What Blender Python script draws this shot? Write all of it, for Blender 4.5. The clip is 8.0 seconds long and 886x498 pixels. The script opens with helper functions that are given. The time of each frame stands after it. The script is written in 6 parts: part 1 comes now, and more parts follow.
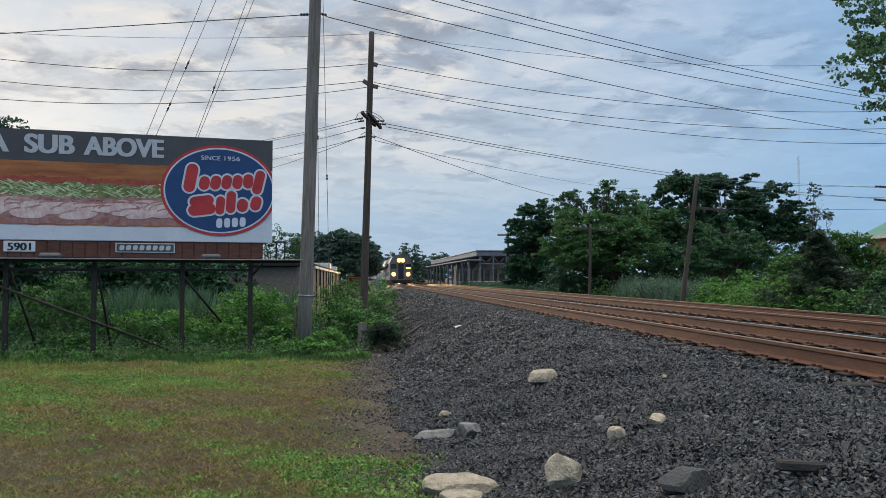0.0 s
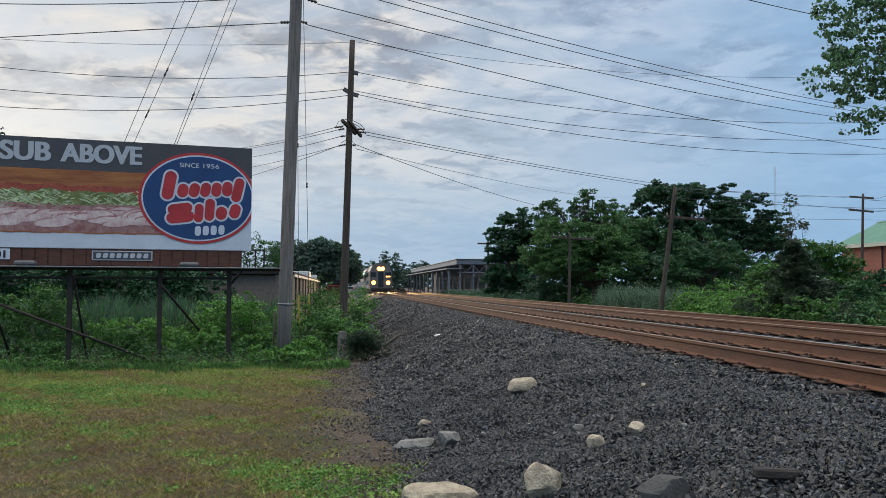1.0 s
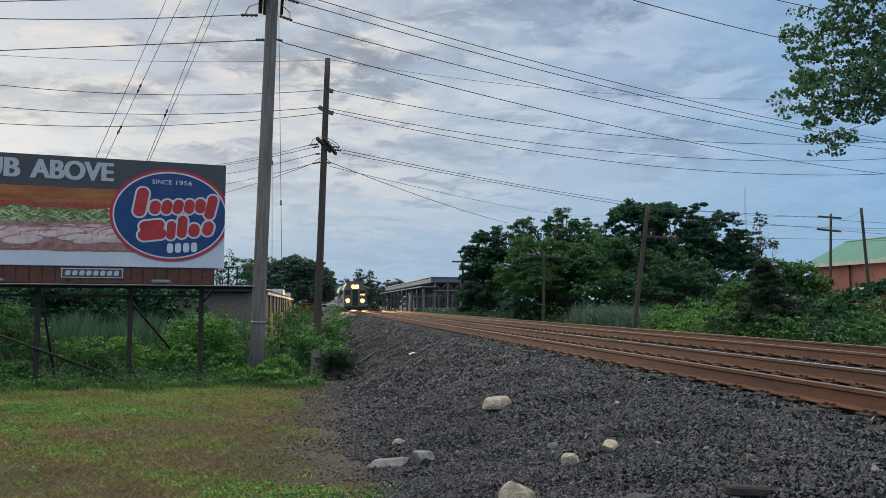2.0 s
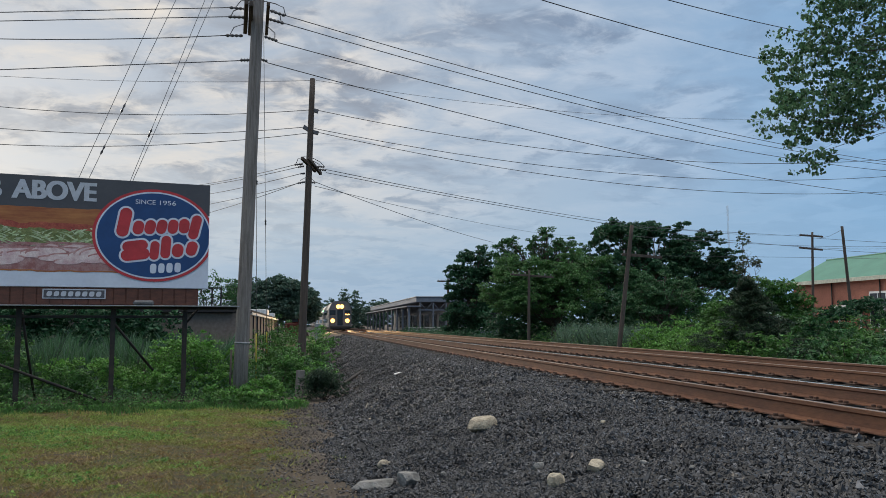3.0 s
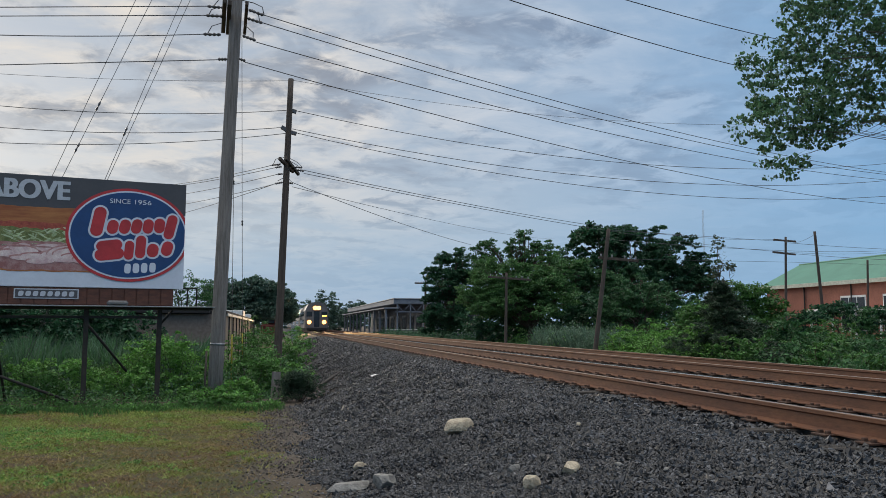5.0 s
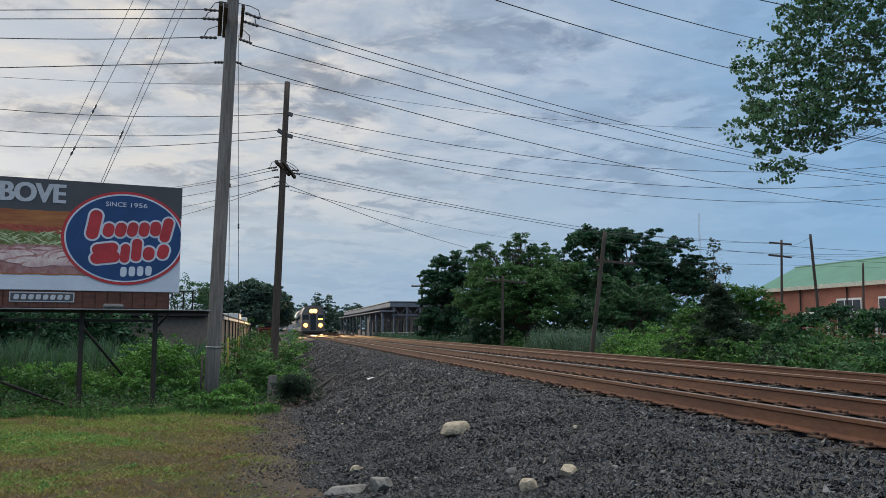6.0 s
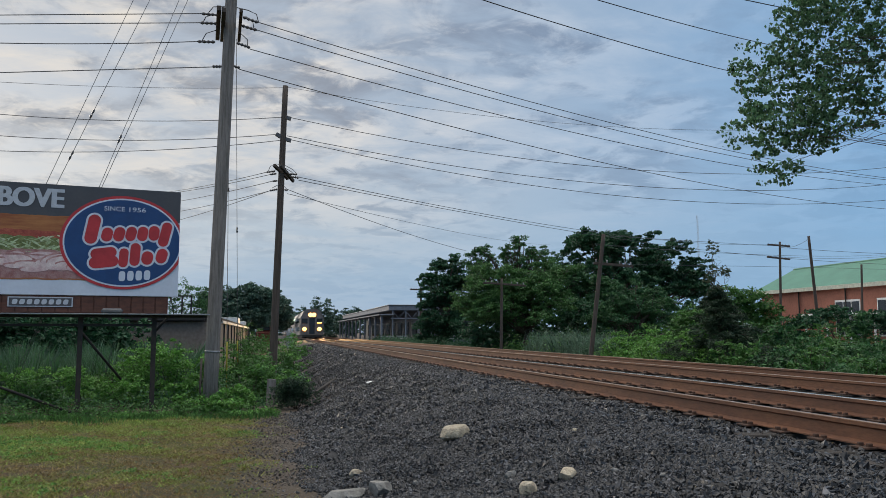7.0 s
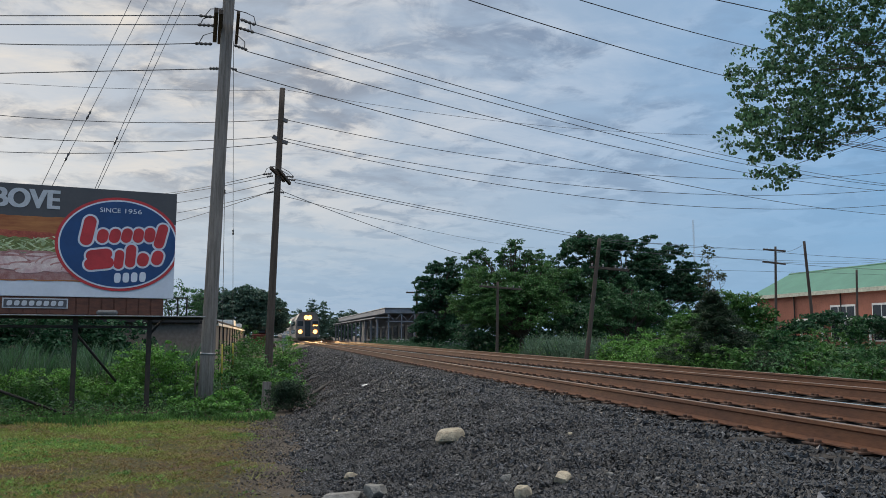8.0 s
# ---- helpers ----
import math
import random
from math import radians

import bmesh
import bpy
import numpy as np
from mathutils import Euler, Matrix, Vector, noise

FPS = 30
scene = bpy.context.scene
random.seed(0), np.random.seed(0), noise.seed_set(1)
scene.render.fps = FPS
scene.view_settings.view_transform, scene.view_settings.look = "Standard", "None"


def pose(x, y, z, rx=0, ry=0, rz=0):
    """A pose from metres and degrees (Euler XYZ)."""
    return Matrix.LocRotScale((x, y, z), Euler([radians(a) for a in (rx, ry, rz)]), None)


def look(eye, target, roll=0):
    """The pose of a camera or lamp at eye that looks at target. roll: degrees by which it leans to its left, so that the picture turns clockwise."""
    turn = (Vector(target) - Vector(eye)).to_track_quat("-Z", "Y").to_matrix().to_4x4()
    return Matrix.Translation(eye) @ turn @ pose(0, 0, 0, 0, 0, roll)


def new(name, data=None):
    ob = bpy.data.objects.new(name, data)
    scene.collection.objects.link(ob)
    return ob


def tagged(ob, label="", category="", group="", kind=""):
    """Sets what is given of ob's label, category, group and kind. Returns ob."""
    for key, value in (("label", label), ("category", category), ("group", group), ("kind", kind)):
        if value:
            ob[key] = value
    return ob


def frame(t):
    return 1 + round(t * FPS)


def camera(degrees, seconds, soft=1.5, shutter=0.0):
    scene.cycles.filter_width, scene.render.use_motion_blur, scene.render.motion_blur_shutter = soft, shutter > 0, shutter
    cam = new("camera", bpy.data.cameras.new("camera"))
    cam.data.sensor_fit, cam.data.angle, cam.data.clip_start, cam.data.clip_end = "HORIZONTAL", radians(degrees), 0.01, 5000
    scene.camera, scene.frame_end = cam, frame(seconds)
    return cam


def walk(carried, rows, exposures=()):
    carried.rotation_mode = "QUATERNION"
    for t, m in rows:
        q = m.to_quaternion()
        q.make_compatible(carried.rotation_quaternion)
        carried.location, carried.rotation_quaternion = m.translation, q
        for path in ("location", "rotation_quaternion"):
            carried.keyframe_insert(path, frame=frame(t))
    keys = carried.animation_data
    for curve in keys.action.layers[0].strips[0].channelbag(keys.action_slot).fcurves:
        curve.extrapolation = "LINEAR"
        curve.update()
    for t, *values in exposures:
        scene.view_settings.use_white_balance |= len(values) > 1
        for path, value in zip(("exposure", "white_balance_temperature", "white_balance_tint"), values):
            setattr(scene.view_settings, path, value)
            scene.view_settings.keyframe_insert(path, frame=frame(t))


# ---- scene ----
# metres: y runs along the railway, x to the right of it, the lens stands at x = 0, y = 0
cam = camera(58.0, 8.0, soft=0.8)
EYE = (0.0, 0.0, 1.6)
PATH = [(0.0, -5.93, 2.07, 0.0), (0.5, -6.52, 2.26, 0.11), (1.0, -7.36, 2.68, -0.07), (1.5, -8.34, 3.25, -0.27), (1.7, -8.72, 3.47, -0.22),
        (2.8, -10.03, 5.32, 0.10), (3.0, -10.23, 5.37, 0.14), (3.5, -10.72, 5.40, 0.24), (4.0, -11.16, 5.43, 0.14), (4.5, -11.58, 5.45, -0.03),
        (6.0, -12.11, 5.73, -0.08), (6.5, -12.13, 5.85, 0.09), (7.0, -12.18, 5.96, 0.15), (7.5, -12.30, 6.07, 0.02),
        (8.0, -12.48, 6.19, -0.10)]
walk(cam, [(t, pose(*EYE, 90 + pitch, roll, yaw)) for t, yaw, pitch, roll in PATH],
     exposures=[(0.0, 0.06), (1.5, 0.02), (3.0, -0.08), (8.0, -0.10)])

# ---------------------------------------------------------------- light
SUN_AZ, SUN_EL = -24.0, 13.0          # degrees: azimuth from +y (negative to the left), elevation
sun_dir = Vector((math.sin(radians(SUN_AZ)) * math.cos(radians(SUN_EL)), math.cos(radians(SUN_AZ)) * math.cos(radians(SUN_EL)), math.sin(radians(SUN_EL))))
sun = new("sun", bpy.data.lights.new("sun", "SUN"))
sun.data.energy, sun.data.angle, sun.data.color = 1.0, radians(18), (1.0, 0.88, 0.72)
sun.matrix_world = look((0, 0, 60), tuple(Vector((0, 0, 60)) - sun_dir))


def build_world():
    w = bpy.data.worlds.new("evening_sky")
    scene.world = w
    w.use_nodes = True
    nt = w.node_tree
    nt.nodes.clear()
    N, L = nt.nodes.new, nt.links.new

    def math_node(op, a, b=None, clamp=False):
        n = N("ShaderNodeMath")
        n.operation, n.use_clamp = op, clamp
        for i, v in enumerate((a, b)):
            if v is None:
                continue
            if isinstance(v, (int, float)):
                n.inputs[i].default_value = v
            else:
                L(v, n.inputs[i])
        return n.outputs[0]

    def ramp(v, lo, hi, to0=0.0, to1=1.0):
        n = N("ShaderNodeMapRange")
        n.interpolation_type = "SMOOTHSTEP"
        L(v, n.inputs[0])
        for i, x in zip((1, 2, 3, 4), (lo, hi, to0, to1)):
            n.inputs[i].default_value = x
        return n.outputs[0]

    def mix(f, a, b):
        n = N("ShaderNodeMix")
        n.data_type = "RGBA"
        if isinstance(f, (int, float)):
            n.inputs[0].default_value = f
        else:
            L(f, n.inputs[0])
        for i, v in ((6, a), (7, b)):
            if isinstance(v, tuple):
                n.inputs[i].default_value = (*v, 1)
            else:
                L(v, n.inputs[i])
        return n.outputs[2]

    tc = N("ShaderNodeTexCoord")
    sep = N("ShaderNodeSeparateXYZ")
    L(tc.outputs["Generated"], sep.inputs[0])
    sx, sy, sz = sep.outputs
    den = math_node("ADD", math_node("MAXIMUM", sz, 0.0), 0.16)
    comb = N("ShaderNodeCombineXYZ")
    L(math_node("DIVIDE", sx, den), comb.inputs[0])
    L(math_node("DIVIDE", sy, den), comb.inputs[1])

    def cloud(scale, detail, rough, dist, stretch=1.0, seed=0.0):
        mp = N("ShaderNodeMapping")
        mp.inputs["Scale"].default_value = (scale, scale * stretch, 1)
        mp.inputs["Rotation"].default_value = (0, 0, radians(25))
        mp.inputs["Location"].default_value = (seed, seed * 0.7, seed)
        L(comb.outputs[0], mp.inputs[0])
        nz = N("ShaderNodeTexNoise")
        nz.inputs["Scale"].default_value = 1.0
        nz.inputs["Detail"].default_value = detail
        nz.inputs["Roughness"].default_value = rough
        nz.inputs["Distortion"].default_value = dist
        L(mp.outputs[0], nz.inputs["Vector"])
        return nz.outputs["Fac"]

    sky = N("ShaderNodeTexSky")
    sky.sky_type, sky.sun_disc = "NISHITA", False
    sky.sun_elevation, sky.sun_rotation = radians(SUN_EL), radians(SUN_AZ)
    sky.air_density, sky.dust_density, sky.ozone_density = 1.0, 0.6, 1.5
    clear = N("ShaderNodeMix")
    clear.data_type, clear.blend_type = "RGBA", "MULTIPLY"
    clear.inputs[0].default_value = 1.0
    L(sky.outputs[0], clear.inputs[6])
    clear.inputs[7].default_value = (0.085, 0.085, 0.085, 1)

    dot = N("ShaderNodeVectorMath")
    dot.operation = "DOT_PRODUCT"
    L(tc.outputs["Generated"], dot.inputs[0])
    dot.inputs[1].default_value = sun_dir
    near_sun = ramp(dot.outputs["Value"], 0.72, 1.0)
    toward = ramp(dot.outputs["Value"], 0.3, 0.98)

    big = cloud(0.55, 6, 0.55, 0.6, 1.5, 3.1)
    mid = cloud(1.7, 8, 0.62, 0.9, 1.5, 8.4)
    mottle = cloud(4.2, 6, 0.6, 0.5, 1.35, 21.3)
    mask = ramp(math_node("ADD", math_node("MULTIPLY", big, 0.40), math_node("ADD", math_node("MULTIPLY", mid, 0.28), math_node("MULTIPLY", mottle, 0.32))), 0.40, 0.60)
    veil = mix(toward, (0.225, 0.49, 0.84), (0.49, 0.57, 0.68))
    base = mix(0.78, clear.outputs[2], veil)
    base = mix(ramp(sz, 0.03, 0.17, 0.72, 0.0), base, (0.27, 0.45, 0.67))
    lit = mix(toward, (0.40, 0.57, 0.80), (0.71, 0.745, 0.80))
    warm = mix(near_sun, lit, (0.90, 0.83, 0.74))
    shade = mix(near_sun, (0.185, 0.245, 0.36), (0.34, 0.355, 0.39))
    dark_mask = ramp(math_node("ADD", math_node("MULTIPLY", cloud(1.9, 7, 0.6, 0.8, 1.3, 15.7), 0.50), math_node("MULTIPLY", cloud(6.5, 6, 0.62, 0.5, 1.0, 2.7), 0.50)), 0.455, 0.575)
    clouds = mix(dark_mask, warm, shade)
    high = ramp(sz, 0.04, 0.30, 0.12, 1.0)
    side = ramp(dot.outputs["Value"], 0.5, 0.92, 0.42, 1.0)
    fac = math_node("MULTIPLY", math_node("MULTIPLY", mask, high), side)
    col = mix(fac, base, clouds)
    col = mix(ramp(sz, 0.34, 0.75), col, (0.61, 0.595, 0.575))
    bg = N("ShaderNodeBackground")
    # an overcast sky is about three times as bright overhead as at the horizon
    L(ramp(sz, 0.36, 0.95, 1.0, 2.9), bg.inputs[1])
    L(col, bg.inputs[0])
    out = N("ShaderNodeOutputWorld")
    L(bg.outputs[0], out.inputs[0])


build_world()

# ---------------------------------------------------------------- materials


def material(name, color, rough=0.8, metal=0.0, vary=None, scale=8.0, bump=0.0, bump_scale=60.0, fine=0.25, island=0.0, per_object=0.0,
             emit=None, power=0.0, translucent=0.0, stretch=(1, 1, 1), grain=9.0, edge=(0.38, 0.64)):
    """A surface with a coarse stain noise towards the colour vary, a fine grain, and relief."""
    m = bpy.data.materials.new(name)
    m.use_nodes = True
    nt = m.node_tree
    N, L = nt.nodes.new, nt.links.new
    b = nt.nodes["Principled BSDF"]
    b.inputs["Roughness"].default_value = rough
    b.inputs["Metallic"].default_value = metal
    if emit:
        b.inputs["Base Color"].default_value = (*color, 1)
        b.inputs["Emission Color"].default_value = (*emit, 1)
        b.inputs["Emission Strength"].default_value = power
        return m
    tc = N("ShaderNodeTexCoord")
    mp = N("ShaderNodeMapping")
    mp.inputs["Scale"].default_value = stretch
    L(tc.outputs["Object"], mp.inputs[0])
    n1 = N("ShaderNodeTexNoise")
    n1.inputs["Scale"].default_value = scale
    n1.inputs["Detail"].default_value = 5
    n1.inputs["Roughness"].default_value = 0.62
    L(mp.outputs[0], n1.inputs["Vector"])
    r1 = N("ShaderNodeMapRange")
    L(n1.outputs["Fac"], r1.inputs[0])
    r1.inputs[1].default_value, r1.inputs[2].default_value = edge
    mx = N("ShaderNodeMix")
    mx.data_type = "RGBA"
    L(r1.outputs[0], mx.inputs[0])
    mx.inputs[6].default_value = (*color, 1)
    mx.inputs[7].default_value = (*(vary or tuple(c * 0.75 for c in color)), 1)
    n2 = N("ShaderNodeTexNoise")
    n2.inputs["Scale"].default_value = scale * grain
    n2.inputs["Detail"].default_value = 3
    L(mp.outputs[0], n2.inputs["Vector"])
    r2 = N("ShaderNodeMapRange")
    L(n2.outputs["Fac"], r2.inputs[0])
    for i, v in zip((1, 2, 3, 4), (0.25, 0.75, 1 - fine, 1 + fine)):
        r2.inputs[i].default_value = v
    gain = r2.outputs[0]
    rnd = None
    if island:
        rnd, amount = N("ShaderNodeNewGeometry").outputs["Random Per Island"], island
    elif per_object:
        rnd, amount = N("ShaderNodeObjectInfo").outputs["Random"], per_object
    if rnd:
        r3 = N("ShaderNodeMapRange")
        L(rnd, r3.inputs[0])
        r3.inputs[3].default_value, r3.inputs[4].default_value = 1 - amount, 1 + amount
        mul = N("ShaderNodeMath")
        mul.operation = "MULTIPLY"
        L(gain, mul.inputs[0])
        L(r3.outputs[0], mul.inputs[1])
        gain = mul.outputs[0]
    sc = N("ShaderNodeVectorMath")
    sc.operation = "SCALE"
    L(mx.outputs[2], sc.inputs[0])
    L(gain, sc.inputs["Scale"])
    L(sc.outputs[0], b.inputs["Base Color"])
    if bump:
        n3 = N("ShaderNodeTexNoise")
        n3.inputs["Scale"].default_value = bump_scale
        n3.inputs["Detail"].default_value = 4
        L(mp.outputs[0], n3.inputs["Vector"])
        bp = N("ShaderNodeBump")
        bp.inputs["Strength"].default_value = bump
        bp.inputs["Distance"].default_value = 0.02
        L(n3.outputs["Fac"], bp.inputs["Height"])
        L(bp.outputs[0], b.inputs["Normal"])
    if translucent:
        tr = N("ShaderNodeBsdfTranslucent")
        L(sc.outputs[0], tr.inputs[0])
        ms = N("ShaderNodeMixShader")
        ms.inputs[0].default_value = translucent
        L(b.outputs[0], ms.inputs[1])
        L(tr.outputs[0], ms.inputs[2])
        L(ms.outputs[0], nt.nodes["Material Output"].inputs[0])
    return m


def leafy(name, color, vary, scale=0.35):
    color, vary = [(r * 0.78, g, b * 1.16) for r, g, b in (color, vary)]
    return material(name, color, 0.55, vary=vary, scale=scale, fine=0.15, island=0.5, translucent=0.3)


M = {
    # bed colour is near black: shade of the gaps between stones painted in
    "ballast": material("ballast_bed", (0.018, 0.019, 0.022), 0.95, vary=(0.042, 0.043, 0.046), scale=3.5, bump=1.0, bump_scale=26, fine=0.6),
    "rust": material("rail_rust", (0.175, 0.072, 0.034), 0.75, vary=(0.12, 0.050, 0.028), scale=5, bump=0.15, stretch=(1, 0.25, 1)),
    "polish": material("rail_head_steel", (0.72, 0.68, 0.64), 0.25, 0.9, vary=(0.55, 0.48, 0.42), scale=2, stretch=(1, 0.05, 1), fine=0.1),
    "plate": material("rusty_plate", (0.085, 0.042, 0.027), 0.85, vary=(0.05, 0.03, 0.022), scale=20),
    "dull_head": material("dull_rail_head", (0.40, 0.28, 0.20), 0.42, 0.75, vary=(0.28, 0.18, 0.12), scale=2, stretch=(1, 0.05, 1), fine=0.1),
    "tie": material("creosoted_tie", (0.028, 0.024, 0.021), 0.9, vary=(0.055, 0.046, 0.040), scale=5, bump=0.5, per_object=0.3, stretch=(0.3, 3, 1)),
    "pole": material("weathered_pole_wood", (0.235, 0.215, 0.20), 0.9, vary=(0.13, 0.118, 0.108), scale=5, bump=0.6, bump_scale=30, stretch=(4, 4, 0.22)),
    "pole_dark": material("dark_pole_wood", (0.088, 0.068, 0.056), 0.9, vary=(0.052, 0.041, 0.035), scale=5, bump=0.6, bump_scale=30, stretch=(4, 4, 0.22)),
    "wire": material("wire_rubber", (0.055, 0.055, 0.062), 0.6),
    "steel_dark": material("dark_painted_steel", (0.016, 0.014, 0.013), 0.75, vary=(0.035, 0.026, 0.02), scale=6),
    "galv": material("galvanised_steel", (0.35, 0.36, 0.37), 0.5, 0.7, scale=9),
    "strand": material("steel_strand", (0.16, 0.16, 0.165), 0.6, 0.3),
    "ceramic": material("insulator_glaze", (0.10, 0.09, 0.09), 0.3),
    "rock_pale": material("pale_sandstone", (0.50, 0.43, 0.32), 0.9, vary=(0.31, 0.26, 0.19), scale=11, bump=1.0, bump_scale=45),
    "rock_grey": material("grey_stone", (0.28, 0.27, 0.25), 0.9, vary=(0.14, 0.135, 0.125), scale=9, bump=0.7, bump_scale=45),
    "rock_dark": material("dark_stone", (0.075, 0.074, 0.072), 0.8, vary=(0.05, 0.05, 0.048), scale=9, bump=0.6, bump_scale=45),
    "grit": material("brown_grit", (0.15, 0.130, 0.112), 0.9, vary=(0.085, 0.075, 0.066), scale=2, island=0.75),
    "bark": material("bark", (0.10, 0.078, 0.06), 0.95, vary=(0.055, 0.045, 0.036), scale=6, bump=0.9, bump_scale=22, stretch=(2, 2, 0.4)),
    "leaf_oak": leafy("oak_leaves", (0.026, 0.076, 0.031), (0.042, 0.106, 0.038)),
    "leaf_elm": leafy("elm_leaves", (0.058, 0.125, 0.042), (0.088, 0.165, 0.050)),
    "leaf_locust": leafy("locust_leaves", (0.075, 0.150, 0.036), (0.112, 0.195, 0.051)),
    "leaf_maple": leafy("maple_leaves", (0.049, 0.119, 0.032), (0.080, 0.160, 0.043)),
    # distant foliage: air haze is mixed into this paler, greyer leaf colour
    "leaf_hazed": leafy("hazed_far_leaves", (0.075, 0.112, 0.070), (0.105, 0.148, 0.090), 0.12),
    "leaf_weed": leafy("weed_leaves", (0.13, 0.255, 0.04), (0.195, 0.325, 0.06), 0.8),
    "leaf_shrub": leafy("shrub_leaves", (0.066, 0.142, 0.026), (0.125, 0.225, 0.045), 0.6),
    "leaf_cedar": leafy("cedar_needles", (0.032, 0.056, 0.026), (0.050, 0.074, 0.032), 1.0),
    "leaf_poplar": leafy("poplar_leaves", (0.075, 0.140, 0.050), (0.135, 0.21, 0.080), 0.8),
    "leaf_dry": leafy("dry_leaves", (0.10, 0.085, 0.04), (0.075, 0.10, 0.04), 0.8),
    "leaf_pale": leafy("pale_blossom", (0.42, 0.43, 0.32), (0.30, 0.36, 0.20), 0.8),
    "reed": leafy("reed_blades", (0.105, 0.155, 0.08), (0.165, 0.205, 0.12), 0.7),
    "grass_green": leafy("green_grass_blades", (0.20, 0.245, 0.036), (0.36, 0.345, 0.062), 0.9),
    "clover": leafy("clover_leaves", (0.12, 0.235, 0.036), (0.25, 0.34, 0.06), 1.2),
    "grass_dry": leafy("dry_grass_blades", (0.27, 0.125, 0.046), (0.38, 0.23, 0.078), 0.9),
    "grass": leafy("grass_blades", (0.220, 0.192, 0.032), (0.315, 0.215, 0.048), 0.55),
    "clapboard": material("brown_siding", (0.19, 0.155, 0.135), 0.8, vary=(0.16, 0.13, 0.115), scale=0.8),
    "roof_black": material("black_roofing", (0.02, 0.02, 0.022), 0.85),
    "white_paint": material("white_paint", (0.72, 0.72, 0.70), 0.6, vary=(0.62, 0.62, 0.60), scale=2),
    "brick": material("red_brick_wall", (0.33, 0.125, 0.085), 0.9, vary=(0.27, 0.105, 0.07), scale=0.6, fine=0.2),
    "roof_green": material("green_metal_roof", (0.075, 0.235, 0.155), 0.5, vary=(0.060, 0.20, 0.132), scale=0.4, fine=0.08),
    "cream": material("cream_eaves_paint", (0.52, 0.53, 0.42), 0.6, vary=(0.46, 0.47, 0.38), scale=0.5),
    "frame_blue": material("blue_grey_steel", (0.15, 0.17, 0.21), 0.6, vary=(0.12, 0.135, 0.16), scale=1),
    "glass_dark": material("dark_glazing", (0.02, 0.025, 0.03), 0.12),
    "silver": material("stainless_car_body", (0.16, 0.152, 0.148), 0.5, 0.4, vary=(0.12, 0.115, 0.11), scale=0.7, stretch=(1, 1, 0.2)),
    "car_black": material("black_car_underframe", (0.02, 0.02, 0.02), 0.8),
    "headlight": material("lit_headlamp", (1, 0.9, 0.7), emit=(1.0, 0.40, 0.06), power=7),
    "marker": material("lit_green_marker", (0.2, 0.9, 0.4), emit=(0.1, 1.0, 0.35), power=9),
    "amber": material("lit_amber_sign", (1, 0.5, 0.1), emit=(1.0, 0.45, 0.08), power=6),
    "red_paint": material("faded_red_paint", (0.22, 0.045, 0.035), 0.7, vary=(0.15, 0.035, 0.03), scale=2),
    "yellow": material("yellow_plastic", (0.50, 0.42, 0.06), 0.6),
    "apron": material("brown_apron_slats", (0.115, 0.045, 0.030), 0.8, vary=(0.07, 0.030, 0.022), scale=4, stretch=(1, 1, 3)),
    "ink_charcoal": material("printed_charcoal", (0.056, 0.060, 0.072), 0.6, vary=(0.068, 0.070, 0.080), scale=1.5, fine=0.06),
    "ink_black": material("printed_black", (0.012, 0.012, 0.014), 0.6, fine=0.05),
    "ink_white": material("printed_white", (0.60, 0.655, 0.76), 0.6, vary=(0.54, 0.59, 0.69), scale=1.5, fine=0.04),
    "ink_letter": material("printed_pale_grey", (0.48, 0.51, 0.57), 0.6, vary=(0.42, 0.45, 0.50), scale=9, fine=0.12),
    "ink_red": material("printed_red", (0.50, 0.035, 0.045), 0.6, fine=0.06, scale=2),
    "ink_blue": material("printed_navy", (0.008, 0.056, 0.185), 0.6, vary=(0.007, 0.047, 0.160), fine=0.06, scale=2),
    "ink_bread": material("printed_bread", (0.40, 0.160, 0.050), 0.6, vary=(0.25, 0.072, 0.026), scale=1.6, stretch=(0.5, 1, 4), fine=0.12),
    "ink_green_dark": material("printed_dark_lettuce", (0.10, 0.13, 0.035), 0.6, vary=(0.22, 0.25, 0.09), scale=6, fine=0.4),
    "ink_lettuce": material("printed_lettuce", (0.31, 0.42, 0.19), 0.6, vary=(0.52, 0.58, 0.40), scale=7, fine=0.4, island=0.35),
    "ink_tomato": material("printed_tomato", (0.30, 0.045, 0.035), 0.6, vary=(0.45, 0.11, 0.06), scale=5, fine=0.3, island=0.3),
    "ink_ham": material("printed_ham", (0.47, 0.31, 0.32), 0.6, vary=(0.62, 0.53, 0.51), scale=4, fine=0.15, island=0.2),
    "ink_ham_dark": material("printed_ham_fold", (0.30, 0.12, 0.115), 0.6, vary=(0.44, 0.27, 0.26), scale=5, fine=0.2, island=0.25),
    "mast": material("pale_mast_steel", (0.30, 0.32, 0.35), 0.6),
}


